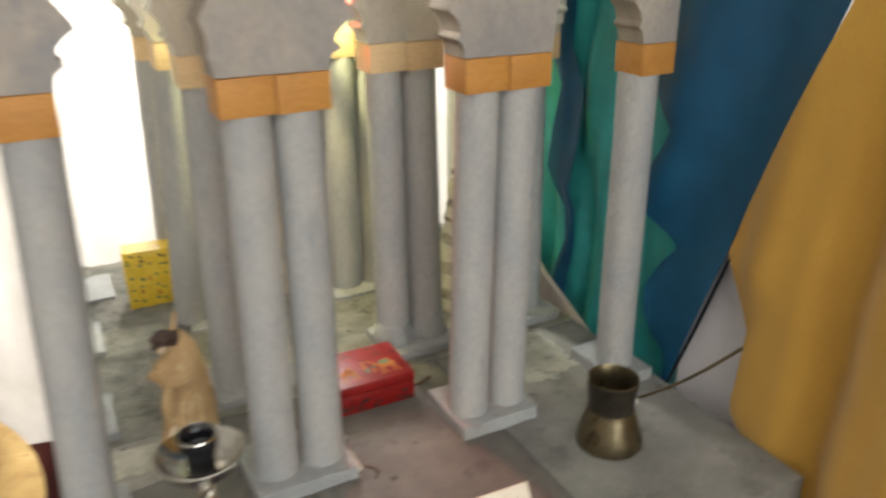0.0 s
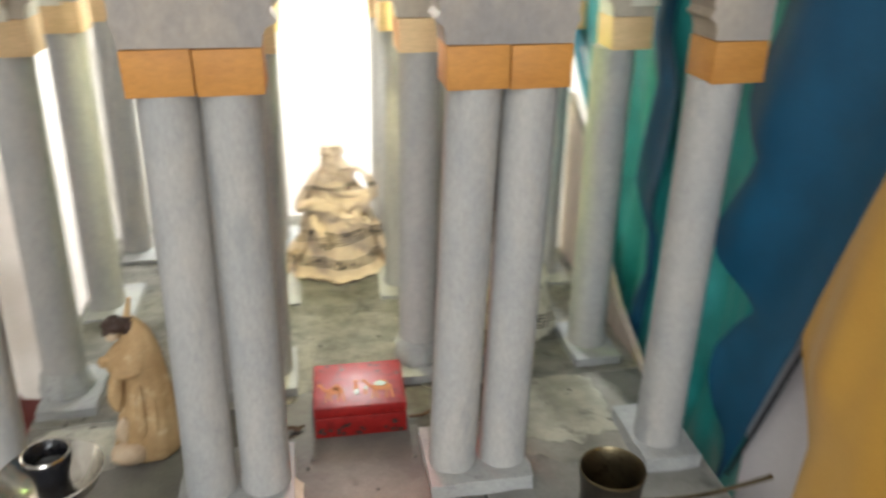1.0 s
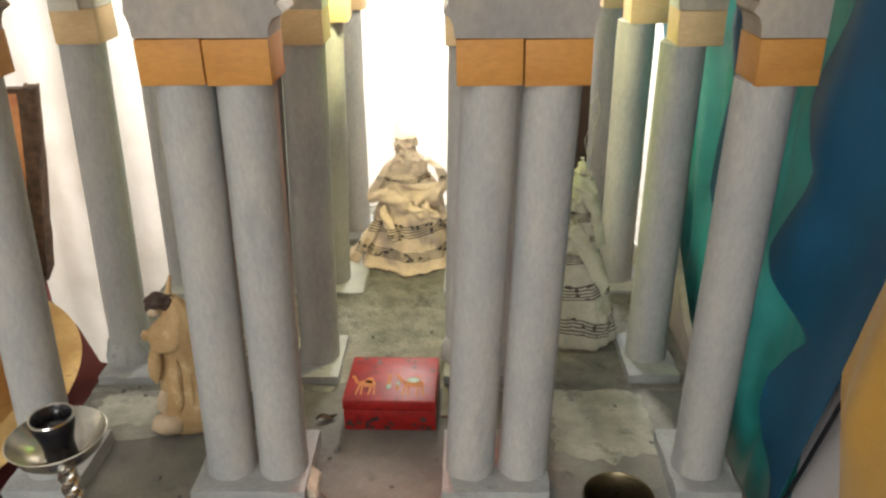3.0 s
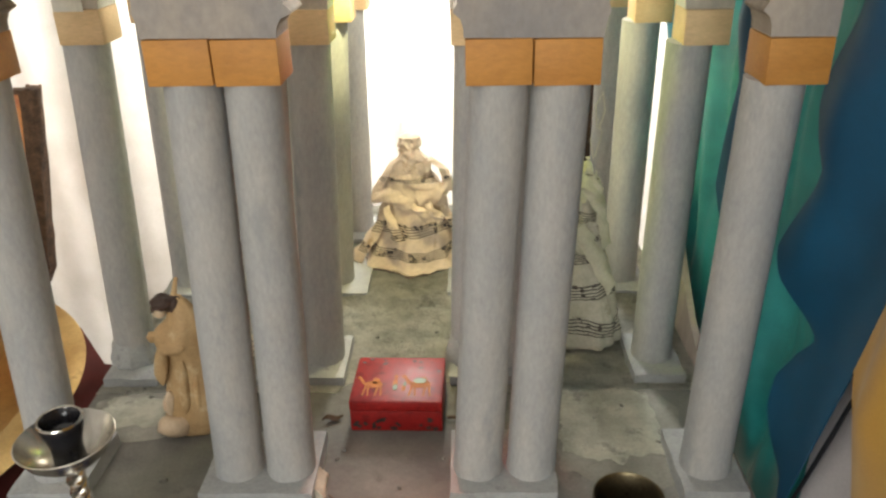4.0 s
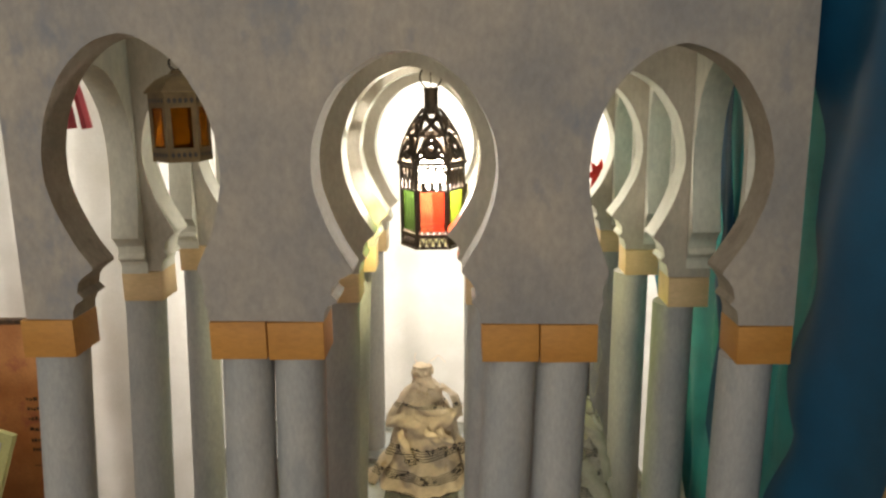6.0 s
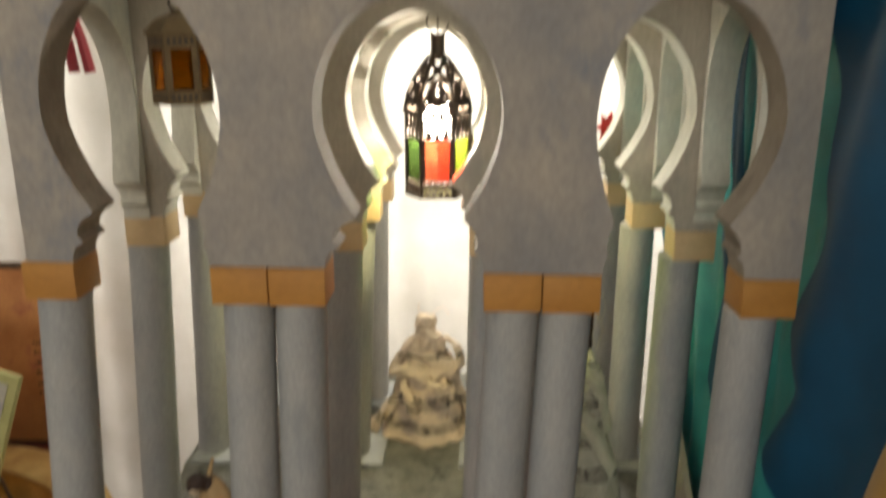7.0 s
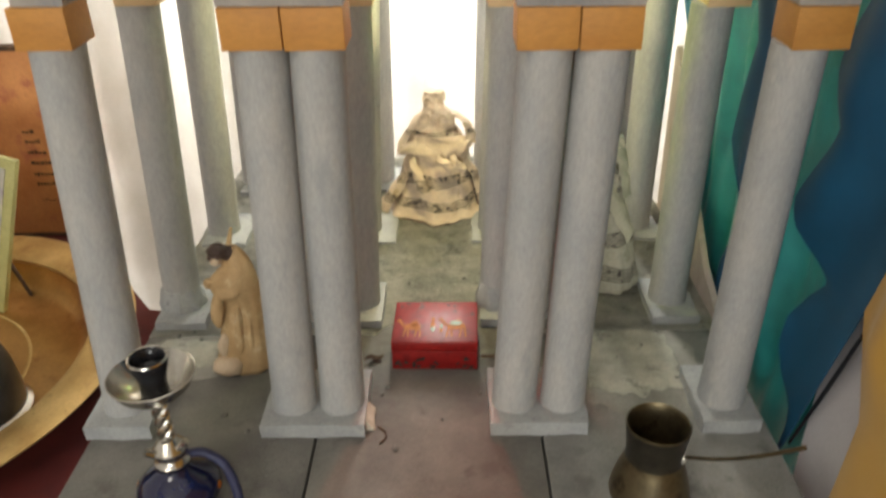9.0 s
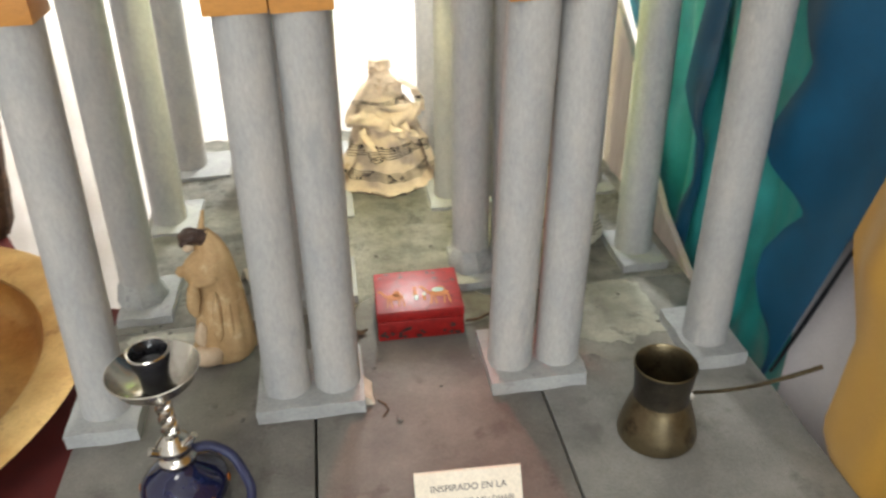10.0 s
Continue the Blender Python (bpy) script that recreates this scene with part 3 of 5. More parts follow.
def crumpled_foot(x, y, z, r):
    """A collar of crumpled paper round the foot of a shaft."""
    bm = lathe([(r * 1.25, z), (r * 1.30, z + 0.006), (r * 1.16, z + 0.014), (r * 1.06, z + 0.024), (r * 1.0, z + 0.028)], 40, centre=(x, y), wobble=lambda a, h: 1 + 0.05 * math.sin(9 * a + 60 * h) + 0.03 * math.sin(17 * a))
    for v in bm.verts:
        v.co += noise.noise_vector(v.co * 150) * 0.0014
    return bm


for rn, row in enumerate(ROWS):
    for sn, spec in enumerate(SUPPORTS[rn]):
        t = support(row, spec, rn * 5 + sn)
        cx, cy = (spec[2] + spec[3]) / 2, (row["pf"] + row["pb"]) / 2
        if rn == 0 and sn == 1:
            part("torn_edge", torn_edge(spec[3] - cx - 0.001, spec[3] - cx + 0.008, -0.034, -0.004, 0.013), TORN_FOAM, t, "torn cream foam edge", angle=50)
        if rn == 1 and sn in (0, 2):
            y0 = row["y"] + DEPTH / 2 + row["foot"]
            for k in range(1 if sn == 0 else 2):
                x0 = spec[4] - cx + (0.0 if sn == 0 else (k - 0.5) * 0.0490)
                part("crumpled_foot", crumpled_foot(x0, y0 - cy, row["high"] - 0.001, SHAFT_R * 0.96), PLINTH, t, "crumpled pale paper collar", angle=60)

WALL_TOP = 0.72
CORBEL = ((0.0, 0.0), (0.03, 0.007), (0.16, 0.013), (0.46, 0.017), (0.46, 0.0185), (0.26, 0.023), (0.34, 0.031), (0.60, 0.037), (1.0, 0.043), (1.0, 0.0455))


def opening(left, right, z0, half_wide, lean=0.0, tips=(0.0185, 0.0185), rise=0.222):
    """One horseshoe opening between two piers, from the left pier's foot over the top to the right pier's foot."""
    mid = (left + right) / 2
    zn, zw, za = z0 + 0.0455, z0 + 0.126, z0 + rise

    def half(tip, sign):
        foot = left if sign < 0 else right
        pts = [(foot - sign * tip * f, z0 + dz) for f, dz in CORBEL]
        neck, wide = abs(foot - mid) - tip, mid + sign * half_wide + lean
        for k in range(1, 13):
            s = 1 - k / 12
            pts.append((wide + (mid + sign * neck - wide) * s ** 1.75, zn + (zw - zn) * (1 - s)))
        for k in range(1, 17):
            a = math.pi / 2 * k / 16
            pts.append((mid + lean + sign * half_wide * math.cos(a) ** 1.03, zw + (za - zw) * (0.975 * math.sin(a) + 0.025 * (k / 16) ** 3)))
        return pts

    return half(tips[0], -1) + half(tips[1], 1)[-2::-1]


def arcade_outline(ends, z0, top, bays, lean):
    """bays: for each opening half its width, how far the two corbels reach in, and its rise."""
    pts = [(ends[0][0], z0)]
    for (a0, a1), (b0, b1), (hw, tips, rise) in zip(ends, ends[1:], bays):
        pts += opening(a1, b0, z0, hw, lean, tips, rise)
    pts += [(ends[-1][1], z0), (ends[-1][1], top), (ends[0][0], top)]
    return pts


def uneven(pts, seed, amount=0.0009):
    out = []
    for u, v in pts:
        d = noise.noise_vector(Vector((u * 45, v * 45, seed)))
        out.append((u + d.x * amount, v + d.y * amount))
    return out


FRONT_BAYS = ((0.0725, (0.0215, 0.006), 0.234), (0.0755, (0.0255, 0.016), 0.222), (0.073, (0.007, 0.0155), 0.227))
INNER_BAYS = ((0.0725, (0.018, 0.018), 0.222), (0.0745, (0.018, 0.018), 0.222), (0.073, (0.018, 0.018), 0.222))
for rn, row in enumerate(ROWS):
    ends = [(s[0] + (0.006 if k == 0 else 0.0), s[1]) for k, s in enumerate(SUPPORTS[rn])]
    z0 = row["z"] + CAP_H + 0.0008
    bm = slab(uneven(arcade_outline(ends, z0, WALL_TOP, FRONT_BAYS if rn == 0 else INNER_BAYS, 0.0045 if rn == 0 else 0.002), rn), DEPTH - 0.004, "y", row["y"] + 0.001)
    for v in bm.verts:
        if v.co.z < WALL_TOP - 0.01:
            v.co.z += row["slope"] * (v.co.x - 0.35)
    bm.normal_update()
    for f in bm.faces:  # front, reveals and back take separate tones that follow the light
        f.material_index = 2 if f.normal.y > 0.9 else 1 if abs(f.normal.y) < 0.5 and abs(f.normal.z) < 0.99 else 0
    # the front wall's unseen back is kept pale to bounce lantern light
    solid("arcade_wall", bm, [WALL, WALL_REVEAL, WALL_BOUNCE] if rn == 0 else [WALL_FRONT, WALL_BOUNCE, WALL_BOUNCE], ("grey" if rn == 0 else "pale grey") + " brushed wall with three horseshoe openings on the columns", "arcade", group="arcade walls of the model mosque", angle=28)

# side walls between the rows, each bay with its own horseshoe opening
for side in (0, 3):
    for rn in range(3):
        a, b = ROWS[rn], ROWS[rn + 1]
        x0 = (SUPPORTS[rn][side][0] + SUPPORTS[rn + 1][side][0]) / 2 + (0.001 if side == 0 else 0.016)
        z0 = (a["z"] + b["z"]) / 2 + CAP_H + 0.0008
        left, right = a["y"] + DEPTH, b["y"]
        pts = [(left - 0.002, z0)] + opening(left, right, z0, min(0.072, (right - left) / 2 - 0.004)) + [(right - 0.001, z0), (right - 0.001, WALL_TOP), (left - 0.002, WALL_TOP)]
        bm = slab(uneven(pts, rn + 9 * side), 0.029, "x", x0)
        solid("side_wall", bm, WALL_BOUNCE, "pale grey brushed side wall with one horseshoe opening", "arcade", group="side walls of the model mosque", angle=28)
for by in (LAMP_Y, 0.712):
    solid("hanging_bar", box(0.018, 0.672, by - 0.004, by + 0.004, WALL_TOP, WALL_TOP + 0.008, 0.001), DARK_WOOD, "thin dark wooden bar laid across the wall tops", "bar", group="bars that carry the lanterns")

# ---- hangings round the model ----
def back_curtain(u, v):
    x, z = -1.25 + 2.6 * u, -0.45 + 1.6 * v
    f = 0.024 * math.sin(x * 25 + 0.9 * math.sin(x * 11)) - 0.016 * abs(math.sin(x * 17 + 0.5 * z)) ** 6 + 0.006 * math.sin(x * 60 + 1.0 + z) + 0.010 * noise.noise(Vector((x * 9, 3.1, z * 6))) + 0.005 * noise.noise(Vector((x * 16, 1.7, z * 22)))
    return (x, 1.335 + f * (0.7 + 0.3 * v) + 0.12 * max(0.0, -x - 0.2), z)


solid("back_curtain", cloth(70, 260, back_curtain), WHITE_CLOTH, "white cloth hung in soft folds behind the model", "curtain", angle=80)
for cx in (-1.1, 1.2):
    solid("curtain_post", box(cx - 0.02, cx + 0.02, 1.40, 1.44, FLOOR_Z, 1.16, 0.002), DARK_WOOD, "slim dark wooden post behind the curtain", "post", group="posts behind the curtain")
solid("curtain_rail", tube([(-1.28, 1.37, 1.16), (1.38, 1.37, 1.16)], 0.014, 10), DARK_WOOD, "dark rail from which the white cloth hangs", "rail")

BLUE_BACK = ((-0.03, 0.592), (0.0, 0.590), (0.024, 0.594), (0.043, 0.615), (0.07, 0.628), (0.103, 0.631), (0.135, 0.615), (0.163, 0.591), (0.178, 0.602), (0.20, 0.632), (0.225, 0.643), (0.265, 0.630), (0.305, 0.608), (0.318, 0.620), (0.343, 0.638), (0.427, 0.632), (0.50, 0.616), (0.58, 0.640), (0.65, 0.646), (0.9, 0.63))


def blue_hanging(u, v):
    z = -0.20 + 1.15 * v
    yb = lerp_list(BLUE_BACK, z)
    yf = 0.574 - 0.36 * z
    y = yb + (yf - yb) * u
    fold = 0.009 * math.sin((y + 0.36 * z) * 40 + 0.6 + 0.8 * math.sin(z * 6)) * min(1, max(0, z) * 4) + 0.006 * math.exp(-u * 7) * math.cos(z * 44)
    return (0.686 + fold, y, z)


blue = solid("blue_hanging", cloth(176, 40, blue_hanging), BLUE_CLOTH, "blue cloth hanging with a scalloped edge beside the columns", "hanging", angle=80)


# narrow black strip just behind the blue cloth's slanted edge
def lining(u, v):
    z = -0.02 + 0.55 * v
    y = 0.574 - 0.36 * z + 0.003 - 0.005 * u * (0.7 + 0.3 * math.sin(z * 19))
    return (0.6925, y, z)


part("lining", cloth(60, 4, lining), BLACK_STRIP, blue, "black strip along the slanted edge", angle=80)


def teal_hanging(u, v):
    z = -0.20 + 1.17 * v
    y = 0.575 + min(0.755, 0.425 + 1.05 * max(0.0, z - 0.2)) * u
    fold = 0.008 * math.sin(y * 66 + 1.6 * math.sin(z * 15)) + 0.003 * math.sin(y * 140 + z * 9)
    return (0.709 - 0.010 * min(1.0, max(0.0, (y - 0.66) / 0.04)) + fold * 0.75, y, z)


solid("teal_hanging", cloth(60, 130, teal_hanging), TEAL_CLOTH, "teal cloth hanging in wavy folds behind the blue one", "hanging", angle=80)


RIBBONS = (  # height, middle, width
    (((0.00, 0.815, 0.03), (0.05, 0.812, 0.032), (0.10, 0.795, 0.020), (0.15, 0.797, 0.022), (0.175, 0.818, 0.034), (0.20, 0.824, 0.056), (0.25, 0.812, 0.060), (0.32, 0.802, 0.048), (0.375, 0.834, 0.050), (0.44, 0.822, 0.036), (0.55, 0.85, 0.05), (0.9, 0.86, 0.04)), BLUE_CLOTH),
    (((0.225, 1.004, 0.030), (0.30, 1.082, 0.046), (0.42, 1.205, 0.046), (0.52, 1.290, 0.050), (0.9, 1.300, 0.05)), PALE_BLUE_CLOTH),
)


def ribbon(marks):
    z0, z1 = marks[0][0], marks[-1][0]

    def at(u, v):
        z = z0 + (z1 - z0) * v
        mid, wide = lerp_list([m[:2] for m in marks], z), lerp_list([(m[0], m[2]) for m in marks], z)
        return (0.687 + 0.002 * math.sin(u * 6 + z * 20), mid + (u - 0.5) * wide, z)
    return at


for marks, stuff in RIBBONS:
    solid("blue_ribbon", cloth(90, 8, ribbon(marks)), stuff, "wavy strip of blue cloth pinned over the teal hanging", "hanging", group="blue strips on the teal cloth", angle=80)

OCHRE_EDGE = ((-0.75, 0.36), (-0.2, 0.37), (-0.03, 0.41), (0.0, 0.45), (0.02, 0.466), (0.05, 0.462), (0.10, 0.458), (0.125, 0.456), (0.15, 0.472), (0.178, 0.492), (0.195, 0.499), (0.25, 0.482), (0.31, 0.460), (0.395, 0.428), (0.46, 0.403), (0.9, 0.25))


def ochre_hanging(u, v):
    z = -0.74 + 1.66 * v
    ye = lerp_list(OCHRE_EDGE, z)
    y = ye - 0.75 * u
    fold = 0.019 * math.sin(y * 38 + 0.8 * math.sin(z * 4)) + 0.006 * math.sin(y * 90 + z * 7)
    return (0.674 + fold * min(1.0, 0.15 + 7 * u) - 0.07 * u, y, z)


solid("ochre_hanging", cloth(110, 110, ochre_hanging), OCHRE_CLOTH, "ochre yellow cloth hanging in long folds", "hanging", angle=80)


def white_hanging(u, v):
    z, y = -0.74 + 1.06 * v, 0.12 + 0.455 * u
    return (0.703 + 0.004 * math.sin(y * 50 + z * 12) + 0.005 * math.sin(z * 9), y, z)


solid("white_side_hanging", cloth(50, 40, white_hanging), GREY_CLOTH, "greyish white cloth behind the blue and ochre ones", "hanging", angle=80)
solid("side_rail", tube([(0.70, -0.5, 0.955), (0.70, 1.32, 0.955)], 0.016, 10), DARK_WOOD, "dark rail carrying the coloured side cloths", "rail")
for py in (-0.48, 0.93):
    solid("rail_post", box(0.735, 0.77, py - 0.018, py + 0.018, FLOOR_Z, 0.95, 0.002), DARK_WOOD, "slim dark wooden post carrying the side rail", "post", group="posts of the side rail")
solid("beige_side_board", slab([(0.700, -0.034), (0.708, -0.014), (0.745, 0.004), (0.831, 0.042), (0.90, 0.098), (0.96, 0.168), (0.993, 0.208), (1.06, 0.255), (1.06, -0.034)], 0.008, "x", 0.668), BEIGE_BOARD, "beige streaked board leaning beside the columns", "board")


# ---- things on the base ----
def red_felt_shape(name, x, y, z, s, label):
    pts = [(math.cos(a) * s * (1 if k % 2 else 0.55), math.sin(a) * s * 1.3 * (1 if k % 2 else 0.55)) for k, a in enumerate([2 * math.pi * i / 14 for i in range(14)])]
    bm = slab(pts, 0.003, "y", 0)
    solid(name, bm, RED_FELT, label, "decoration", place=pose(x, y, z))


def red_bow():
    bm = bmesh.new()
    for x0, x1 in ((0.0, 0.0225), (-0.020, -0.005)):
        tube([(x0, 0, 0.0), ((x0 + x1) / 2 + 0.002, 0.001, -0.055), (x1, 0, -0.107)], 0.0075, 6, bm, taper=1.35)
    return bm


solid("red_ribbon_bow", red_bow(), RED_RIBBON, "dark red ribbon with two tails pinned to the white curtain", "ribbon", place=pose(-0.2685, 1.306, 0.645))
red_felt_shape("red_paper_flower", 0.630, 1.31, 0.447, 0.022, "small red paper flower pinned to the white curtain")


def blots(t, rng, count, plane, spans, size, material, name):
    """Small painted marks, flat on a face."""
    bm = bmesh.new()
    for _ in range(count):
        u, v = rng.uniform(*spans[0]), rng.uniform(*spans[1])
        r = size * rng.uniform(0.7, 1.3)
        ring = []
        for k in range(7):
            a = 2 * math.pi * k / 7
            q = r * rng.uniform(0.6, 1.15)
            ring.append(bm.verts.new(plane(u + q * math.cos(a), v + q * math.sin(a) * 0.8)))
        bm.faces.new(ring)
    tagged(part(name, bm, material, t), kind="stuff")


def stroke_shape(plane, marks):
    bm = bmesh.new()
    for pts in marks:
        bm.faces.new([bm.verts.new(plane(u, v)) for u, v in pts])
    return bm


def lacquer_box(name, label, centre, size, turn, lacquer, lid_marks):
    """A lidded lacquer box with painted dots and a row of painted gold shapes."""
    w, d, h = size
    t = thing(name, label, "box", centre, turn)
    part("body", box(-w / 2, w / 2, -d / 2, d / 2, 0.0, h * 0.66, 0.0015), lacquer, t)
    lid = part("lid", box(-w / 2 - 0.0006, w / 2 + 0.0006, -d / 2 - 0.0006, d / 2 + 0.0006, h * 0.665, h, 0.0026), lacquer, t)
    rng = random.Random(4)
    e = 0.0004
    blots(t, rng, 22, lambda u, v: (u, -d / 2 - 0.0006 - e, v), ((-w * 0.46, w * 0.46), (h * 0.08, h * 0.55)), 0.0027, BLACK_INK, "painted_dots")
    blots(t, rng, 12, lambda u, v: (-w / 2 - 0.0006 - e, u, v), ((-d * 0.46, d * 0.46), (h * 0.08, h * 0.55)), 0.0027, BLACK_INK, "painted_dots")
    blots(t, rng, 12, lambda u, v: (w / 2 + 0.0006 + e, u, v), ((-d * 0.46, d * 0.46), (h * 0.08, h * 0.55)), 0.0027, BLACK_INK, "painted_dots")
    blots(lid, rng, 9, lambda u, v: (u, v, h + e), ((-w * 0.45, w * 0.45), (d * 0.1, d * 0.44)), 0.003, BLACK_INK, "painted_dots")
    for k, ink in enumerate((GOLD_INK, GREEN_INK)):
        for pts in lid_marks[k]:
            part("painted_scroll" if k == 0 else "painted_leaf", stroke_shape(lambda u, v: (u * w, v * d, h + (k + 1) * e), [pts]), ink, lid, "gold painted scroll" if k == 0 else "dark green painted leaf")
    return t


def blob(cx, cy, rx, ry, n=9):
    return [(cx + rx * math.cos(2 * math.pi * k / n), cy + ry * math.sin(2 * math.pi * k / n)) for k in range(n)]


def camel(cx, cy, w, h, way):
    """A painted walking camel: body, hump, neck, head and four legs; way: 1 looks to the right."""
    def leg(u, k):
        return [(cx + way * w * (u - 0.035), cy - h * 0.10), (cx + way * w * (u + 0.035), cy - h * 0.10), (cx + way * w * (u + 0.03 + k), cy - h * 0.52), (cx + way * w * (u - 0.02 + k), cy - h * 0.52)]
    return [blob(cx, cy, w * 0.30, h * 0.17), blob(cx - way * w * 0.06, cy + h * 0.17, w * 0.13, h * 0.16, 8),
            [(cx + way * w * 0.22, cy - h * 0.04), (cx + way * w * 0.27, cy + h * 0.10), (cx + way * w * 0.43, cy + h * 0.34), (cx + way * w * 0.47, cy + h * 0.28), (cx + way * w * 0.36, cy + h * 0.02)],
            blob(cx + way * w * 0.48, cy + h * 0.33, w * 0.075, h * 0.065, 7)] + [leg(u, k) for u, k in ((-0.24, -0.05), (-0.15, 0.04), (0.15, -0.03), (0.23, 0.05))]


# two camels and their drivers along the front half of the lid
GOLD = camel(-0.27, -0.15, 0.35, 0.46, -1) + camel(0.25, -0.13, 0.40, 0.50, -1) + [blob(-0.03, -0.13, 0.028, 0.12), blob(-0.03, 0.03, 0.022, 0.04), blob(0.07, -0.20, 0.022, 0.09)]
GREEN = [blob(0.24, -0.06, 0.075, 0.06), blob(-0.025, -0.21, 0.026, 0.07), blob(0.075, -0.14, 0.018, 0.05)]
lacquer_box("red_box", "shiny red lacquer box painted with gold shapes and dark dots", (0.3375, 0.7225, 0.0005), (0.094, 0.080, 0.037), -1.5, RED_LACQUER, (GOLD, GREEN))
rng = random.Random(12)
WARM = [blob(u, v, 0.030, 0.045, 7) for u, v in ((-0.24, -0.20), (0.05, -0.26), (0.30, -0.12), (-0.08, 0.02))]
SPRIGS = [blob(-0.38 + 0.19 * (k % 5) + rng.uniform(-0.05, 0.05), -0.36 + 0.21 * (k // 5) + rng.uniform(-0.05, 0.05), rng.uniform(0.022, 0.048), rng.uniform(0.018, 0.036), 7) for k in range(20)]
yb = lacquer_box("yellow_box", "yellow lacquer box with dark painted marks, standing on its side", (0.138, 1.105, 0.050), (0.078, 0.088, 0.040), 0, YELLOW_LACQUER, (WARM, SPRIGS))
yb.matrix_basis = pose(0.153, 1.106, 0.056, 90, 0, -4)

# crumbs of cement and a dry leaf left on the floor
def crumb(k):
    rng = random.Random(40 + k)
    bm = bmesh.new()
    bmesh.ops.create_icosphere(bm, subdivisions=2, radius=1.0)
    s = rng.uniform(0.0014, 0.0032)
    for v in bm.verts:
        v.co = Vector((v.co.x * s * 1.4, v.co.y * s, max(-0.25, v.co.z) * s * 0.7)) + noise.noise_vector(v.co * 1.6 + Vector((k, 0, 0))) * s * 0.45
    return bm


for k, (x, y) in enumerate(((0.286, 0.652), (0.281, 0.640), (0.031, 0.751), (0.047, 0.758), (0.060, 0.742), (0.385, 0.640), (0.300, 0.860), (0.330, 0.850), (0.372, 0.872), (0.540, 0.700), (0.572, 0.720), (0.598, 0.662), (0.120, 0.610), (0.150, 0.585), (0.300, 0.560), (0.345, 0.600))):
    solid("cement_crumb", crumb(k), CEMENT, "small grey crumb of cement lying on the model floor", "crumb", group="crumbs on the model floor", place=pose(x, y, 0.0012, 0, 0, 47 * k), angle=50)
solid("dry_leaf", cloth(6, 8, lambda u, v: ((u - 0.5) * 0.022, (v - 0.5) * 0.010 * math.sin(math.pi * min(0.97, max(0.06, u))), 0.002 + 0.004 * abs(v - 0.5) + 0.002 * math.sin(7 * u)), 0.0006), BARK, "small curled dry brown leaf beside the columns", "leaf", place=pose(0.268, 0.700, 0.0005, 0, 0, 15))
solid("dark_thread", tube([(0.281, 0.590, 0.0012), (0.288, 0.583, 0.0012), (0.290, 0.574, 0.0014), (0.284, 0.566, 0.0012)], 0.0009, 5), BARK, "short curled dark thread lying beside the plinth", "thread")
# small twig that sticks out beside the red box
solid("twig", tube([(0.388, 0.700, 0.004), (0.402, 0.699, 0.005), (0.415, 0.704, 0.007)], 0.0016, 6), BARK, "short dark twig lying beside the red box", "twig")


def lidless_pot():
    """A coffee pot: flared foot, waist, straight neck, long rod handle."""
    t = thing("coffee_pot", "aged brass coffee pot with a long rod handle", "coffee pot", (0.531, 0.501, 0.0005))
    prof = [(0.030, 0.0), (0.0350, 0.002), (0.0356, 0.006), (0.0335, 0.018), (0.0300, 0.032), (0.0262, 0.044), (0.0243, 0.051), (0.0240, 0.056), (0.0248, 0.068), (0.0258, 0.080), (0.0268, 0.089), (0.0272, 0.0905), (0.0264, 0.0910), (0.0252, 0.0885), (0.0240, 0.075), (0.0230, 0.056), (0.0250, 0.045), (0.030, 0.026), (0.033, 0.006), (0.02, 0.004)]
    part("body", lathe([(r, z * 0.90) for r, z in prof], 48), BRASS_AGED, t, angle=50)
    a = Vector((0.0205, -0.0135, 0.056))
    tip = Vector((0.0715, -0.096, 0.1445))
    pts = [a + (tip - a) * f + Vector((0, 0, -0.006 * math.sin(math.pi * f))) for f in [k / 10 for k in range(11)]]
    part("neck_band", lathe([(r + 0.0005, z * 0.90) for r, z in ((0.0243, 0.051), (0.0240, 0.056), (0.0248, 0.068), (0.0258, 0.080), (0.0268, 0.089), (0.0260, 0.089), (0.0250, 0.080), (0.0236, 0.056))], 48, closed=True), TARNISH, t, "dark tarnished neck")
    part("rod_handle", tube(pts, 0.0016, 8, taper=1.15), BRASS_AGED, t)
    sol = bmesh.new()
    bmesh.ops.create_icosphere(sol, subdivisions=2, radius=0.0040)
    for v in sol.verts:
        v.co = Vector((v.co.x * 0.7, v.co.y, v.co.z * 1.3)) + a + Vector((0, 0, -0.002)) + noise.noise_vector(v.co * 300) * 0.0008
    part("solder", sol, SOLDER, t, "blob of bright solder")
    return t


lidless_pot()


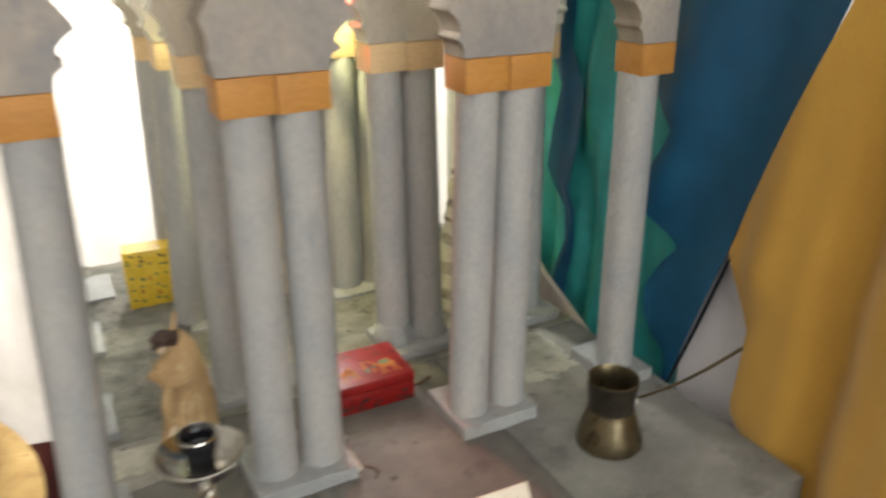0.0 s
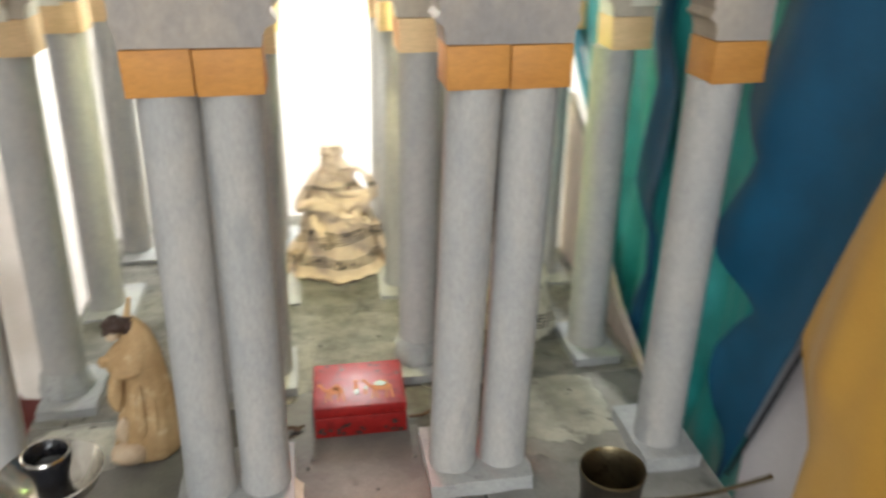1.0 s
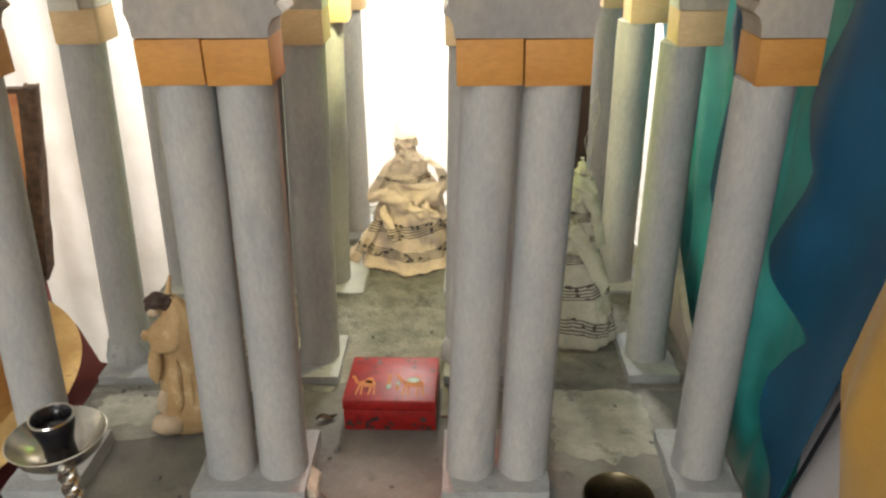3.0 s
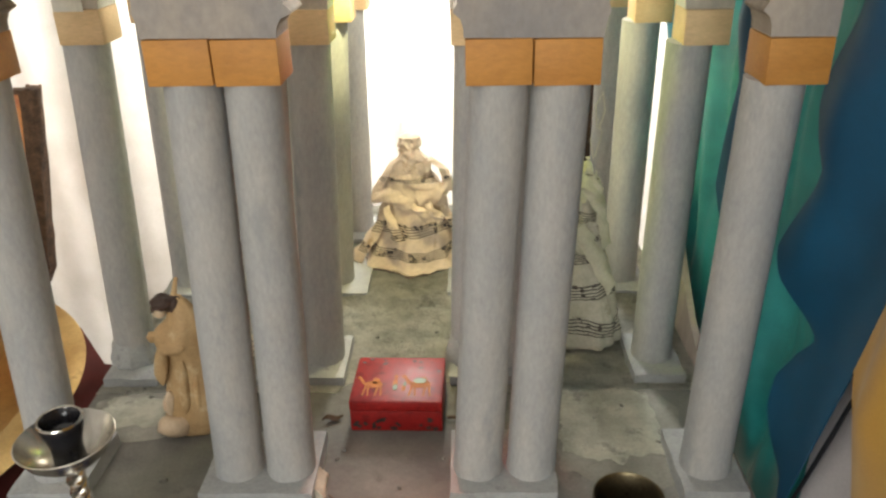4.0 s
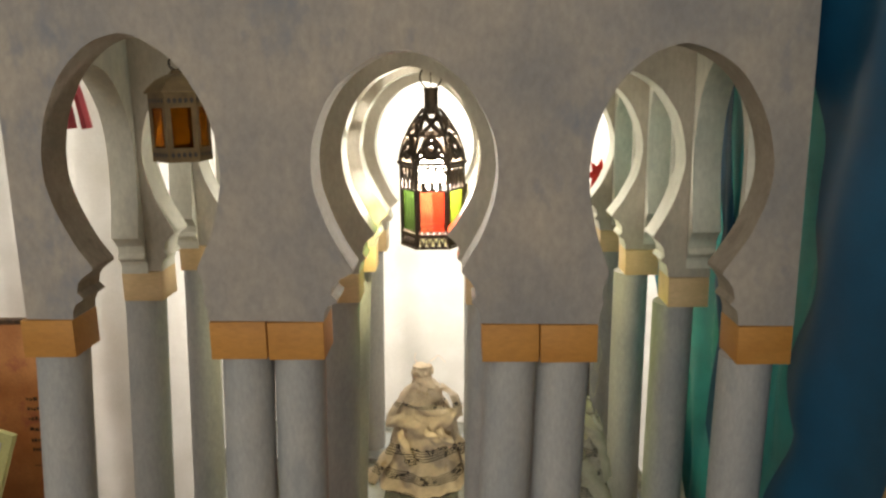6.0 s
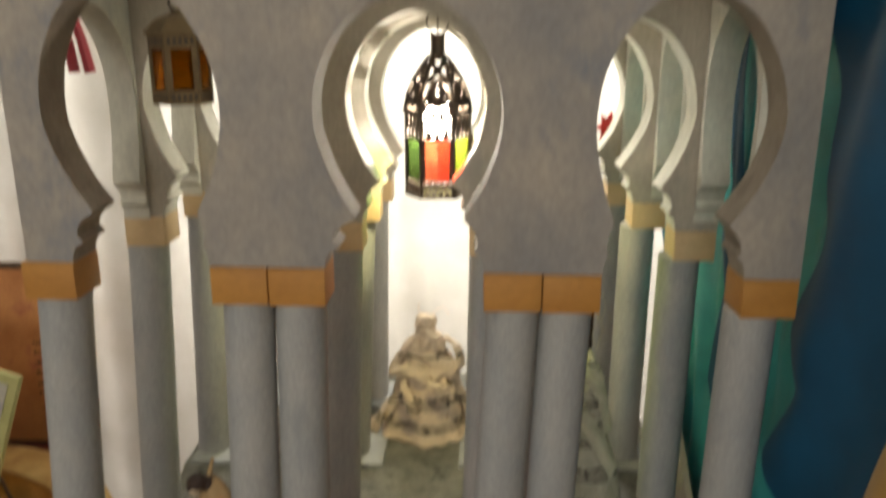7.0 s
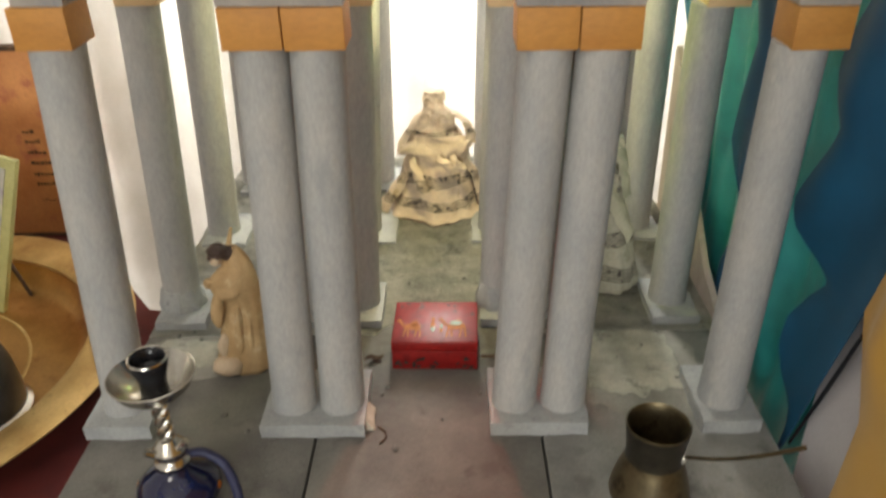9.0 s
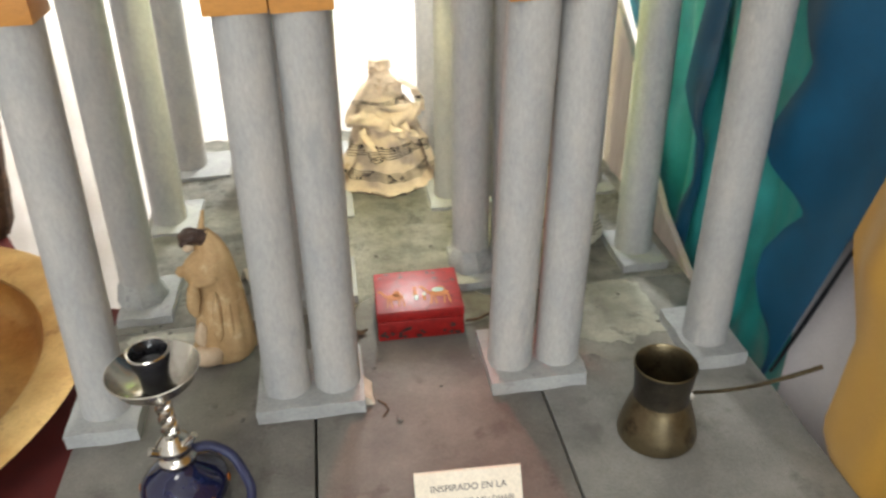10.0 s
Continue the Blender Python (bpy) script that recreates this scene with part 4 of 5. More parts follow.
def water_pipe():
    t = thing("water_pipe", "small silver and cobalt glass water pipe with black bowl", "water pipe", (0.112, 0.494, 0.0005))
    vase = part("vase", lathe([(0.020, 0.0), (0.026, 0.0015), (0.034, 0.009), (0.037, 0.017), (0.035, 0.026), (0.027, 0.034), (0.018, 0.040), (0.0135, 0.044), (0.0115, 0.048)], 40), BLUE_GLASS, t, "cobalt blue glass vase")
    for k in range(8):
        a = 2 * math.pi * k / 8
        bm = bmesh.new()
        bmesh.ops.create_icosphere(bm, subdivisions=1, radius=0.004)
        for v in bm.verts:
            v.co = Vector((v.co.x * 0.35, v.co.y, v.co.z * 1.2))
        part("gold_leaf", bm, GOLD_INK, vase, "gold painted leaf", place=pose(0.0362 * math.cos(a), 0.0362 * math.sin(a), 0.020, 0, 0, math.degrees(a)))
    part("collar", lathe([(z_r, z - 0.015) for z_r, z in ((0.0125, 0.060), (0.0150, 0.063), (0.0155, 0.068), (0.0125, 0.071), (0.0120, 0.073), (0.0145, 0.077), (0.0148, 0.082), (0.0105, 0.088), (0.0075, 0.091), (0.006, 0.093))], 32), SILVER, t)
    stem = bmesh.new()
    for s in range(3):
        pts = [(0.0034 * math.cos(2.1 * s + f * 9), 0.0034 * math.sin(2.1 * s + f * 9), 0.074 + 0.052 * f) for f in [k / 18 for k in range(19)]]
        tube(pts, 0.0042, 8, stem)
    part("stem", stem, SILVER, t, "twisted silver stem")
    part("port", tube([(0.006, -0.004, 0.066), (0.014, -0.008, 0.075), (0.0205, -0.010, 0.083)], 0.0030, 10), SILVER, t)
    part("valve", tube([(-0.010, -0.008, 0.065), (-0.0165, -0.011, 0.071)], 0.0036, 10), SILVER, t)
    part("dish", lathe([(0.006, 0.124), (0.012, 0.1245), (0.022, 0.129), (0.030, 0.137), (0.0345, 0.1465), (0.0355, 0.1480), (0.0345, 0.1485), (0.029, 0.139), (0.021, 0.1315), (0.011, 0.127)], 48), SILVER, t)
    bowl = part("bowl", lathe([(0.0095, 0.127), (0.0115, 0.131), (0.0110, 0.138), (0.0120, 0.146), (0.0148, 0.156), (0.0156, 0.164), (0.0150, 0.1655), (0.0135, 0.164), (0.0110, 0.153), (0.006, 0.150)], 36), BLACK_GLAZE, t)
    part("rim", lathe([(0.0150, 0.1635), (0.0163, 0.1645), (0.0158, 0.1660), (0.0146, 0.1655)], 36, closed=True), SILVER, bowl)
    hose = [(0.010, 0.006, 0.052), (0.024, 0.010, 0.050), (0.040, 0.008, 0.038), (0.050, -0.002, 0.024), (0.055, -0.014, 0.012), (0.050, -0.030, 0.006), (0.030, -0.044, 0.005), (0.004, -0.048, 0.005), (-0.026, -0.040, 0.005), (-0.044, -0.018, 0.005)]
    fine = []
    for i in range(len(hose) - 1):
        for k in range(5):
            f = k / 5
            p0, p1, p2, p3 = [Vector(hose[max(0, min(len(hose) - 1, i + q))]) for q in (-1, 0, 1, 2)]
            fine.append(0.5 * ((2 * p1) + (p2 - p0) * f + (2 * p0 - 5 * p1 + 4 * p2 - p3) * f * f + (3 * p1 - p0 - 3 * p2 + p3) * f ** 3))
    t.matrix_basis = pose(0.112, 0.497, 0.0005) @ Matrix.Diagonal((1, 1, 0.97, 1))
    part("hose", tube(fine, 0.0042, 10), BLUE_HOSE, t, "dark blue hose")
    return t


water_pipe()


def tent_card(name, label, place, turn, w, h, lean, lines):
    t = thing(name, label, "card", place, turn)
    d = math.tan(radians(lean)) * h
    for k, s in enumerate((-1, 1)):
        bm = bmesh.new()
        pts = [(-w / 2, s * d, 0), (w / 2, s * d, 0), (w / 2, 0, h), (-w / 2, 0, h)]
        off = [(x, y + 0.0009 * s, z + 0.0003) for x, y, z in pts]
        vs = [bm.verts.new(p) for p in pts] + [bm.verts.new(p) for p in off]
        for f in ((0, 1, 2, 3), (7, 6, 5, 4), (0, 4, 5, 1), (1, 5, 6, 2), (2, 6, 7, 3), (3, 7, 4, 0)):
            bm.faces.new([vs[q] for q in f])
        part("leaf", bm, CARD, t)
    for text, size, up in lines:
        m = Matrix.Translation((0, -d * (1 - up / h) - 0.0014, up)) @ pose(0, 0, 0, 90 - lean, 0, 0)
        word(text, size, m, PRINT, t)
    return t


tent_card("title_card", "cream folded card with printed title on the base", (0.346, 0.452, 0.0005), -3, 0.088, 0.038, 30, (("INSPIRADO EN LA", 0.0078, 0.0245), ("MEZQUITA DE ABU DHABI", 0.0062, 0.0150)))
small = tent_card("small_card", "small white folded card with illegible print", (0.150, 0.835, 0.0005), 35, 0.030, 0.022, 32, ())
bm = bmesh.new()
for k in range(3):
    d = math.tan(radians(32)) * 0.022
    up = 0.006 + 0.005 * k
    y = -d * (1 - up / 0.022) - 0.0016
    bm.faces.new([bm.verts.new((sx * 0.010, y + dd * -0.0009, up + dd * 0.0016)) for sx, dd in ((-1, 0), (1, 0), (1, 1), (-1, 1))])
part("print_bars", bm, PRINT, small)


# ---- figures: plain modelled shapes ----
def blob_at(c, r, s, rough, idx, bm, freq=130):
    other = bmesh.new()
    bmesh.ops.create_icosphere(other, subdivisions=3, radius=r)
    for v in other.verts:
        v.co = Vector((v.co.x * s[0], v.co.y * s[1], v.co.z * s[2])) + noise.noise_vector(v.co * freq + Vector(c) * 50) * rough + Vector(c)
    for f in other.faces:
        f.material_index = idx
    join(bm, other)


def robed_figure():
    """A bowed, cloaked clay figurine, one mesh: robe, pale front, dark hair with a small knot."""
    levels = ((0.0, -0.018, 0.032), (0.004, -0.021, 0.035), (0.027, -0.018, 0.034), (0.052, -0.0165, 0.032), (0.077, -0.0155, 0.030), (0.092, -0.018, 0.027), (0.103, -0.025, 0.025), (0.113, -0.027, 0.023), (0.121, -0.021, 0.0215), (0.129, -0.0125, 0.019), (0.138, -0.011, 0.0145), (0.146, -0.010, 0.008), (0.152, -0.008, 0.002))
    bm = bmesh.new()
    steps, rings = 36, []
    for k in range(41):
        z = 0.152 * k / 40
        lo = float(np.interp(z, [q[0] for q in levels], [q[1] for q in levels]))
        hi = float(np.interp(z, [q[0] for q in levels], [q[2] for q in levels]))
        cx, r = (lo + hi) / 2, (hi - lo) / 2
        ring = []
        for i in range(steps):
            a = 2 * math.pi * i / steps
            f = 1 + 0.045 * math.sin(5 * a + 22 * z) + 0.03 * math.sin(11 * a - 35 * z)
            ring.append(bm.verts.new((cx + r * f * math.cos(a), 0.86 * min(r, 0.027) * f * math.sin(a), z)))
        rings.append(ring)
    for lo, hi in zip(rings, rings[1:]):
        for i in range(steps):
            j = (i + 1) % steps
            bm.faces.new((lo[i], lo[j], hi[j], hi[i]))
    bm.faces.new(rings[0])
    bm.faces.new(rings[-1])
    blob_at((-0.006, -0.020, 0.013), 0.0130, (1.1, 0.9, 0.95), 0.0026, 2, bm)
    blob_at((-0.010, -0.017, 0.038), 0.0070, (0.8, 0.7, 2.4), 0.0022, 2, bm)
    for c, r, sc in (((-0.014, -0.020, 0.085), 0.009, (0.7, 0.6, 2.6)), ((0.006, -0.021, 0.060), 0.008, (0.6, 0.6, 4.0)), ((-0.004, -0.019, 0.105), 0.009, (1.6, 0.6, 0.9)), ((0.016, -0.016, 0.045), 0.008, (0.6, 0.7, 4.0))):
        blob_at(c, r, sc, 0.0016, 0, bm)
    blob_at((-0.025, -0.008, 0.112), 0.0065, (1.0, 0.9, 0.9), 0.0024, 0, bm)
    blob_at((-0.0165, -0.007, 0.139), 0.0065, (0.85, 0.85, 1.1), 0.0016, 2, bm)
    blob_at((-0.014, -0.004, 0.1475), 0.0110, (1.1, 1.0, 0.72), 0.0030, 1, bm, 210)
    blob_at((-0.004, -0.002, 0.144), 0.0080, (0.95, 1.0, 1.25), 0.0026, 1, bm, 210)
    blob_at((-0.021, -0.006, 0.143), 0.0050, (0.9, 1.0, 1.2), 0.0020, 1, bm, 210)
    tube([(-0.005, 0.0, 0.150), (-0.003, 0.0005, 0.162), (-0.0015, 0.001, 0.172)], 0.0034, 8, bm, taper=0.5)
    for v in bm.verts:  # broad robe, leaning back
        v.co.x = v.co.x * (1 + 0.18 * max(0.0, 1 - v.co.z / 0.12)) - 0.010 + 0.10 * v.co.z
    solid("robed_figurine", bm, [TAN_ROBE, DARK_HAIR, PALE_CLAY], "tan robed clay figurine with dark hair, bowed and standing", "figurine", place=pose(0.126, 0.697, 0.0005), angle=60)


robed_figure()


def paper_figure(name, label, place, turn, height, radius, paper, lean=0.0, prof=(), strips=(), wires=()):
    """A figure of crumpled sheet music: wide ruffled skirt, draped shawl, paper arms; one mesh, no face."""
    k = height / 0.19
    fine = []
    for (r0, z0), (r1, z1) in zip(prof, prof[1:]):
        fine += [(r0 + (r1 - r0) * q / 3, z0 + (z1 - z0) * q / 3) for q in range(3)]
    fine.append(prof[-1])
    bm = bmesh.new()

    def ruffle(a, z):
        low = max(0.0, 1 - z / (0.09 * k))
        return 1 + low * (0.05 * math.sin(7 * a + 0.4) + 0.03 * math.sin(15 * a + 1)) + 0.03 * math.sin(5 * a + 2.0) * min(1, max(0, 0.6 * height - z) / 0.03) + 0.035 * math.sin(4 * a + 30 * z) * min(1, z / 0.03)

    lathe([(r * radius, z * k) for r, z in fine], 96, bm, wobble=ruffle)
    for v in bm.verts:  # creases of folded paper
        p = v.co * 42
        ridge = abs(noise.noise(p)) + 0.6 * abs(noise.noise(p * 2.3))
        out = Vector((v.co.x, v.co.y, 0))
        if out.length > 1e-5:
            calm = 0.25 if v.co.z < 0.44 * height else 0.8
            v.co += out.normalized() * (0.0045 - 0.016 * ridge) * calm * min(1.0, v.co.z / 0.02 + 0.2)
    for a, b, c, w in strips:
        a, b, c = [Vector((p[0] * radius, p[1] * radius, p[2] * k)) for p in (a, b, c)]

        def along(u, v, a=a, b=b, c=c, w=w):
            p = a * (1 - v) ** 2 + b * 2 * v * (1 - v) + c * v * v
            way = ((b - a) * (1 - v) + (c - b) * v).normalized()
            side = way.cross(Vector((p.x, p.y, 0.02)).normalized()).normalized()
            bulge = Vector((p.x, p.y, 0.0)).normalized() * (0.006 * math.sin(math.pi * u) + 0.0015 * math.sin(9 * u + 12 * v))
            return p + side * (u - 0.5) * w * k * (0.8 + 0.5 * v) + bulge + noise.noise_vector(p * 70) * 0.0042

        strip = cloth(12, 8, along, 0.0008)
        for f in strip.faces:
            f.material_index = 1 if isinstance(paper, list) and a.z > 0.14 else 0
        join(bm, strip)
    for v in bm.verts:
        v.co += noise.noise_vector(v.co * 120) * 0.0009
        v.co.x += lean * v.co.z
        v.co.z = max(0.0, v.co.z)
    for loop in wires:
        tube([(u * radius, 0.0, z * k) for u, z in loop], 0.0007, 5, bm)
    solid(name, bm, paper, label, "paper figure", place=pose(*place, 0, 0, turn), angle=45)


SEATED = [(0.70, 0.000), (0.90, 0.002), (0.95, 0.007), (0.88, 0.013), (0.83, 0.022), (0.78, 0.034), (0.72, 0.048), (0.66, 0.066), (0.62, 0.086), (0.60, 0.102), (0.55, 0.114), (0.48, 0.124), (0.42, 0.136), (0.36, 0.146), (0.29, 0.156), (0.22, 0.164), (0.17, 0.1705), (0.20, 0.1735), (0.185, 0.179), (0.165, 0.186), (0.05, 0.189)]
SEATED_STRIPS = [  # sleeves, forearms, shawl ends, the crumpled lap and the skirt's flaps: start, bend, end, width
    ((-0.25, -0.05, 0.152), (-0.52, -0.15, 0.132), (-0.66, -0.28, 0.106), 0.019), ((0.26, -0.05, 0.154), (0.66, -0.08, 0.150), (0.66, -0.36, 0.118), 0.022),
    ((-0.66, -0.30, 0.108), (-0.40, -0.54, 0.114), (0.02, -0.58, 0.104), 0.020), ((0.66, -0.36, 0.122), (0.46, -0.56, 0.118), (0.12, -0.60, 0.106), 0.021),
    ((-0.30, -0.26, 0.138), (0.02, -0.50, 0.132), (0.46, -0.44, 0.122), 0.018), ((0.30, -0.66, 0.106), (0.44, -0.76, 0.094), (0.52, -0.66, 0.080), 0.013),
    ((0.02, -0.70, 0.104), (0.22, -0.82, 0.096), (0.30, -0.76, 0.084), 0.013), ((-0.40, -0.50, 0.096), (-0.34, -0.76, 0.080), (-0.22, -0.80, 0.050), 0.014),
    ((-0.50, -0.30, 0.072), (-0.84, -0.34, 0.040), (-1.08, -0.26, 0.010), 0.030), ((0.52, -0.20, 0.094), (0.84, -0.22, 0.052), (0.92, -0.20, 0.010), 0.026)]
TALL = [(0.75, 0.000), (0.98, 0.002), (1.03, 0.006), (1.00, 0.014), (0.95, 0.028), (0.82, 0.048), (0.68, 0.070), (0.56, 0.090), (0.47, 0.108), (0.40, 0.124), (0.36, 0.138), (0.31, 0.150), (0.26, 0.160), (0.22, 0.168), (0.14, 0.174), (0.06, 0.178), (0.03, 0.180)]
TALL_STRIPS = [((-0.30, -0.20, 0.166), (0.0, -0.56, 0.150), (0.26, -0.36, 0.128), 0.016), ((-0.44, -0.36, 0.120), (0.0, -0.66, 0.096), (0.40, -0.56, 0.060), 0.018), ((0.02, -0.20, 0.168), (0.26, -0.30, 0.140), (0.36, -0.36, 0.100), 0.016)]
paper_figure("paper_figure_seated", "seated headless figure of crumpled sheet-music paper", (0.334, 1.076, 0.009), 0, 0.188, 0.077, SCORE, prof=SEATED, strips=SEATED_STRIPS, wires=(((-0.10, 0.188), (-0.16, 0.196), (-0.14, 0.205)), ((0.10, 0.188), (0.30, 0.201), (0.44, 0.190))))
paper_figure("paper_figure_tall", "tall figure of sheet-music paper with a pale yellow shawl", (0.552, 0.868, 0.002), 20, 0.240, 0.045, [SCORE_TALL, VEIL], lean=-0.03, prof=TALL, strips=TALL_STRIPS, wires=(((0.0, 0.178), (-0.12, 0.196), (0.06, 0.214), (0.20, 0.200), (0.04, 0.180)), ((0.04, 0.206), (-0.02, 0.226), (0.16, 0.236), (0.24, 0.220), (0.10, 0.204))))


# ---- lanterns ----
def hexagon(r, turn=0):
    return [(r * math.cos(radians(60 * k + turn)), r * math.sin(radians(60 * k + turn))) for k in range(6)]


def ring_bar(r, z, thick, bm):
    """One six-cornered hoop of square wire."""
    lathe([(r - thick, z - thick), (r + thick, z - thick), (r + thick, z + thick), (r - thick, z + thick)], 6, bm, closed=True)


def facet(bm, r, z0, z1, t=0.0006, k=0, lo=0.0, hi=1.0):
    """A flat strip on one of the six sides."""
    pts = hexagon(r)
    a, b = Vector((*pts[k], 0)), Vector((*pts[(k + 1) % 6], 0))
    p, q = a + (b - a) * lo, a + (b - a) * hi
    n = Vector(((a + b) / 2)).normalized() * t
    vs = [bm.verts.new(w) for w in (p + Vector((0, 0, z0)), q + Vector((0, 0, z0)), q + Vector((0, 0, z1)), p + Vector((0, 0, z1)))]
    vs += [bm.verts.new(Vector(v.co) - n) for v in vs]
    for f in ((0, 1, 2, 3), (7, 6, 5, 4), (0, 4, 5, 1), (1, 5, 6, 2), (2, 6, 7, 3), (3, 7, 4, 0)):
        bm.faces.new([vs[i] for i in f])


PANE_LABELS = {GLASS_RED: "red glass pane", GLASS_RED_PALE: "paler red glass half pane", GLASS_GREEN: "green glass pane", GLASS_LIME: "lime green glass pane", GLASS_CLEAR: "pale yellow glass pane", GLASS_STRAW: "straw yellow glass pane"}


def lit_lantern():
    """Six-sided pierced iron lantern with coloured panes and a bulb that is on."""
    t = thing("lit_lantern", "dark pierced iron lantern with red and green panes, lit", "lantern", (LAMP_X, LAMP_Y, LAMP_Z), turn=1)
    R = 0.0368
    bm = bmesh.new()
    ring_bar(R + 0.001, 0.0015, 0.0016, bm)
    ring_bar(R, 0.0150, 0.0017, bm)
    for k in range(6):
        pts = hexagon(R)
        a, b = Vector((*pts[k], 0)), Vector((*pts[(k + 1) % 6], 0))
        for i in range(5):
            lo, mid, hi = a + (b - a) * (i / 5), a + (b - a) * ((i + 0.5) / 5), a + (b - a) * ((i + 1) / 5)
            tube([(lo.x, lo.y, 0.002), (mid.x, mid.y, 0.0135), (hi.x, hi.y, 0.002)], 0.0019, 5, bm)
    part("pierced_foot", bm, IRON, t)
    # glass plate added in the foot to tint and dim the downward light
    part("floor_plate", lathe([(R * 0.5, 0.0008), (R * 0.98, 0.001), (R * 0.98, 0.0020), (R * 0.5, 0.0022)], 6), GLASS_FLOOR, t, "pale amber glass floor added as a light filter")
    colours = {4: GLASS_RED, 3: GLASS_GREEN, 5: GLASS_LIME, 0: GLASS_STRAW, 1: GLASS_CLEAR, 2: GLASS_STRAW}
    for k in range(6):
        x, y = hexagon(R)[k]
        part("post", tube([(x, y, 0.001), (x, y, 0.094)], 0.0023, 6), IRON, t)
        # red pane halved: a paler half is added to turn floor light tan
        halves = ((GLASS_RED_PALE, 0.06, 0.498), (GLASS_RED, 0.502, 0.94)) if k == 4 else ((colours[k], 0.06, 0.94),)
        for stained, lo, hi in halves:
            bm = bmesh.new()
            facet(bm, R - 0.001, 0.0190, 0.066, 0.0008, k, lo, hi)
            part("pane", bm, stained, t, PANE_LABELS[stained])
        for lo, hi in ((0.0, 0.13), (0.87, 1.0)):
            bm = bmesh.new()
            facet(bm, R + 0.0005, 0.0205, 0.066, 0.0009, k, lo, hi)
            part("side_strip", bm, IRON, t)
        # pierced little arches above the pane
        bm = bmesh.new()
        pts = hexagon(R)
        a, b = Vector((*pts[k], 0)), Vector((*pts[(k + 1) % 6], 0))
        for i in range(4):
            seq = []
            for j in range(7):
                f = j / 6
                p = a + (b - a) * ((i + 0.08 + 0.84 * f) / 4)
                seq.append((p.x, p.y, 0.066 + 0.024 * math.sin(math.pi * f)))
            tube(seq, 0.0015 if k == 4 else 0.0022, 5, bm)
        part("pierced_band", bm, IRON, t)
    for rr, rz, rt in ((R, 0.065, 0.0012), (R + 0.001, 0.0905, 0.0014), (R + 0.003, 0.0945, 0.0019)):
        bm = bmesh.new()
        ring_bar(rr, rz, rt, bm)
        part("rail_ring", bm, IRON, t)
    # dome: ribs and filigree
    def dome_r(f):
        return (R + 0.001) * (1 - 0.77 * f ** 1.8)
    z0, z1 = 0.095, 0.154

    def on_dome(k, s, f):
        pts = hexagon(dome_r(f))
        a, b = Vector((*pts[k], 0)), Vector((*pts[(k + 1) % 6], 0))
        p = a + (b - a) * s
        return (p.x, p.y, z0 + (z1 - z0) * f)

    for k in range(6):
        part("rib", tube([on_dome(k, 0, i / 10) for i in range(11)], 0.0021, 6), IRON, t)
        bm = bmesh.new()
        for r in (0.30, 0.17):
            tube([on_dome(k, 0.5 + r * math.cos(q), 0.27 + r * 0.62 * math.sin(q)) for q in [2 * math.pi * i / 16 for i in range(17)]], 0.0026, 5, bm)
        for q in range(8):
            tube([on_dome(k, 0.5 + 0.06 * math.cos(q * 0.785), 0.27 + 0.04 * math.sin(q * 0.785)), on_dome(k, 0.5 + 0.17 * math.cos(q * 0.785), 0.27 + 0.105 * math.sin(q * 0.785))], 0.0023, 5, bm)
        for s0, s1 in ((0.0, 1.0), (1.0, 0.0)):
            tube([on_dome(k, s0 + (s1 - s0) * i / 8, 0.48 + 0.42 * i / 8) for i in range(9)], 0.0026, 5, bm)
            tube([on_dome(k, s0 + (s1 - s0) * i / 8, 0.01 + 0.16 * math.sin(math.pi * i / 8)) for i in range(9)], 0.0026, 5, bm)
            tube([on_dome(k, s0 + (s1 - s0) * 0.5 * i / 8, 0.08 + 0.45 * i / 8) for i in range(9)], 0.0026, 5, bm)
        for f in (0.5, 0.78):
            tube([on_dome(k, i / 6, f) for i in range(7)], 0.0018, 5, bm)
        part("filigree", bm, IRON, t)
    part("neck", lathe([(0.0105, 0.147), (0.0092, 0.152), (0.0082, 0.155), (0.0082, 0.172), (0.0092, 0.1735), (0.0092, 0.176), (0.004, 0.1765)], 18), IRON, t)
    part("hoop", tube([(0.0125 * math.cos(q), 0.0, 0.1875 + 0.0125 * math.sin(q)) for q in [math.radians(-220 + 260 * i / 20) for i in range(21)]], 0.0010, 6), IRON, t)
    part("hook_wire", tube([(0, 0, 0.176), (0, 0, (WALL_TOP - LAMP_Z) / 1.05)], 0.0008, 6), IRON, t)
    t.matrix_basis = pose(LAMP_X, LAMP_Y, LAMP_Z, 0, 0, 1) @ Matrix.Diagonal((1, 1, 1.05, 1))
    bulb = bmesh.new()
    bmesh.ops.create_uvsphere(bulb, u_segments=20, v_segments=12, radius=0.0190)
    for v in bulb.verts:
        v.co = Vector((v.co.x, v.co.y, v.co.z * 1.15))
    ob = part("bulb", bulb, BULB_GLOW, t, "glowing round bulb", place=pose(0, 0, 0.086))
    ob.visible_shadow = False
    part("bulb_socket", lathe([(0.008, 0.092), (0.0095, 0.094), (0.0095, 0.118), (0.004, 0.120)], 16), IRON, t)
    for k in (0, 1):
        part("hinge", box(R - 0.001, R + 0.0045, -0.0016, 0.0016, 0.028 + 0.03 * k, 0.040 + 0.03 * k), IRON, t)
    return t


lit_lantern()


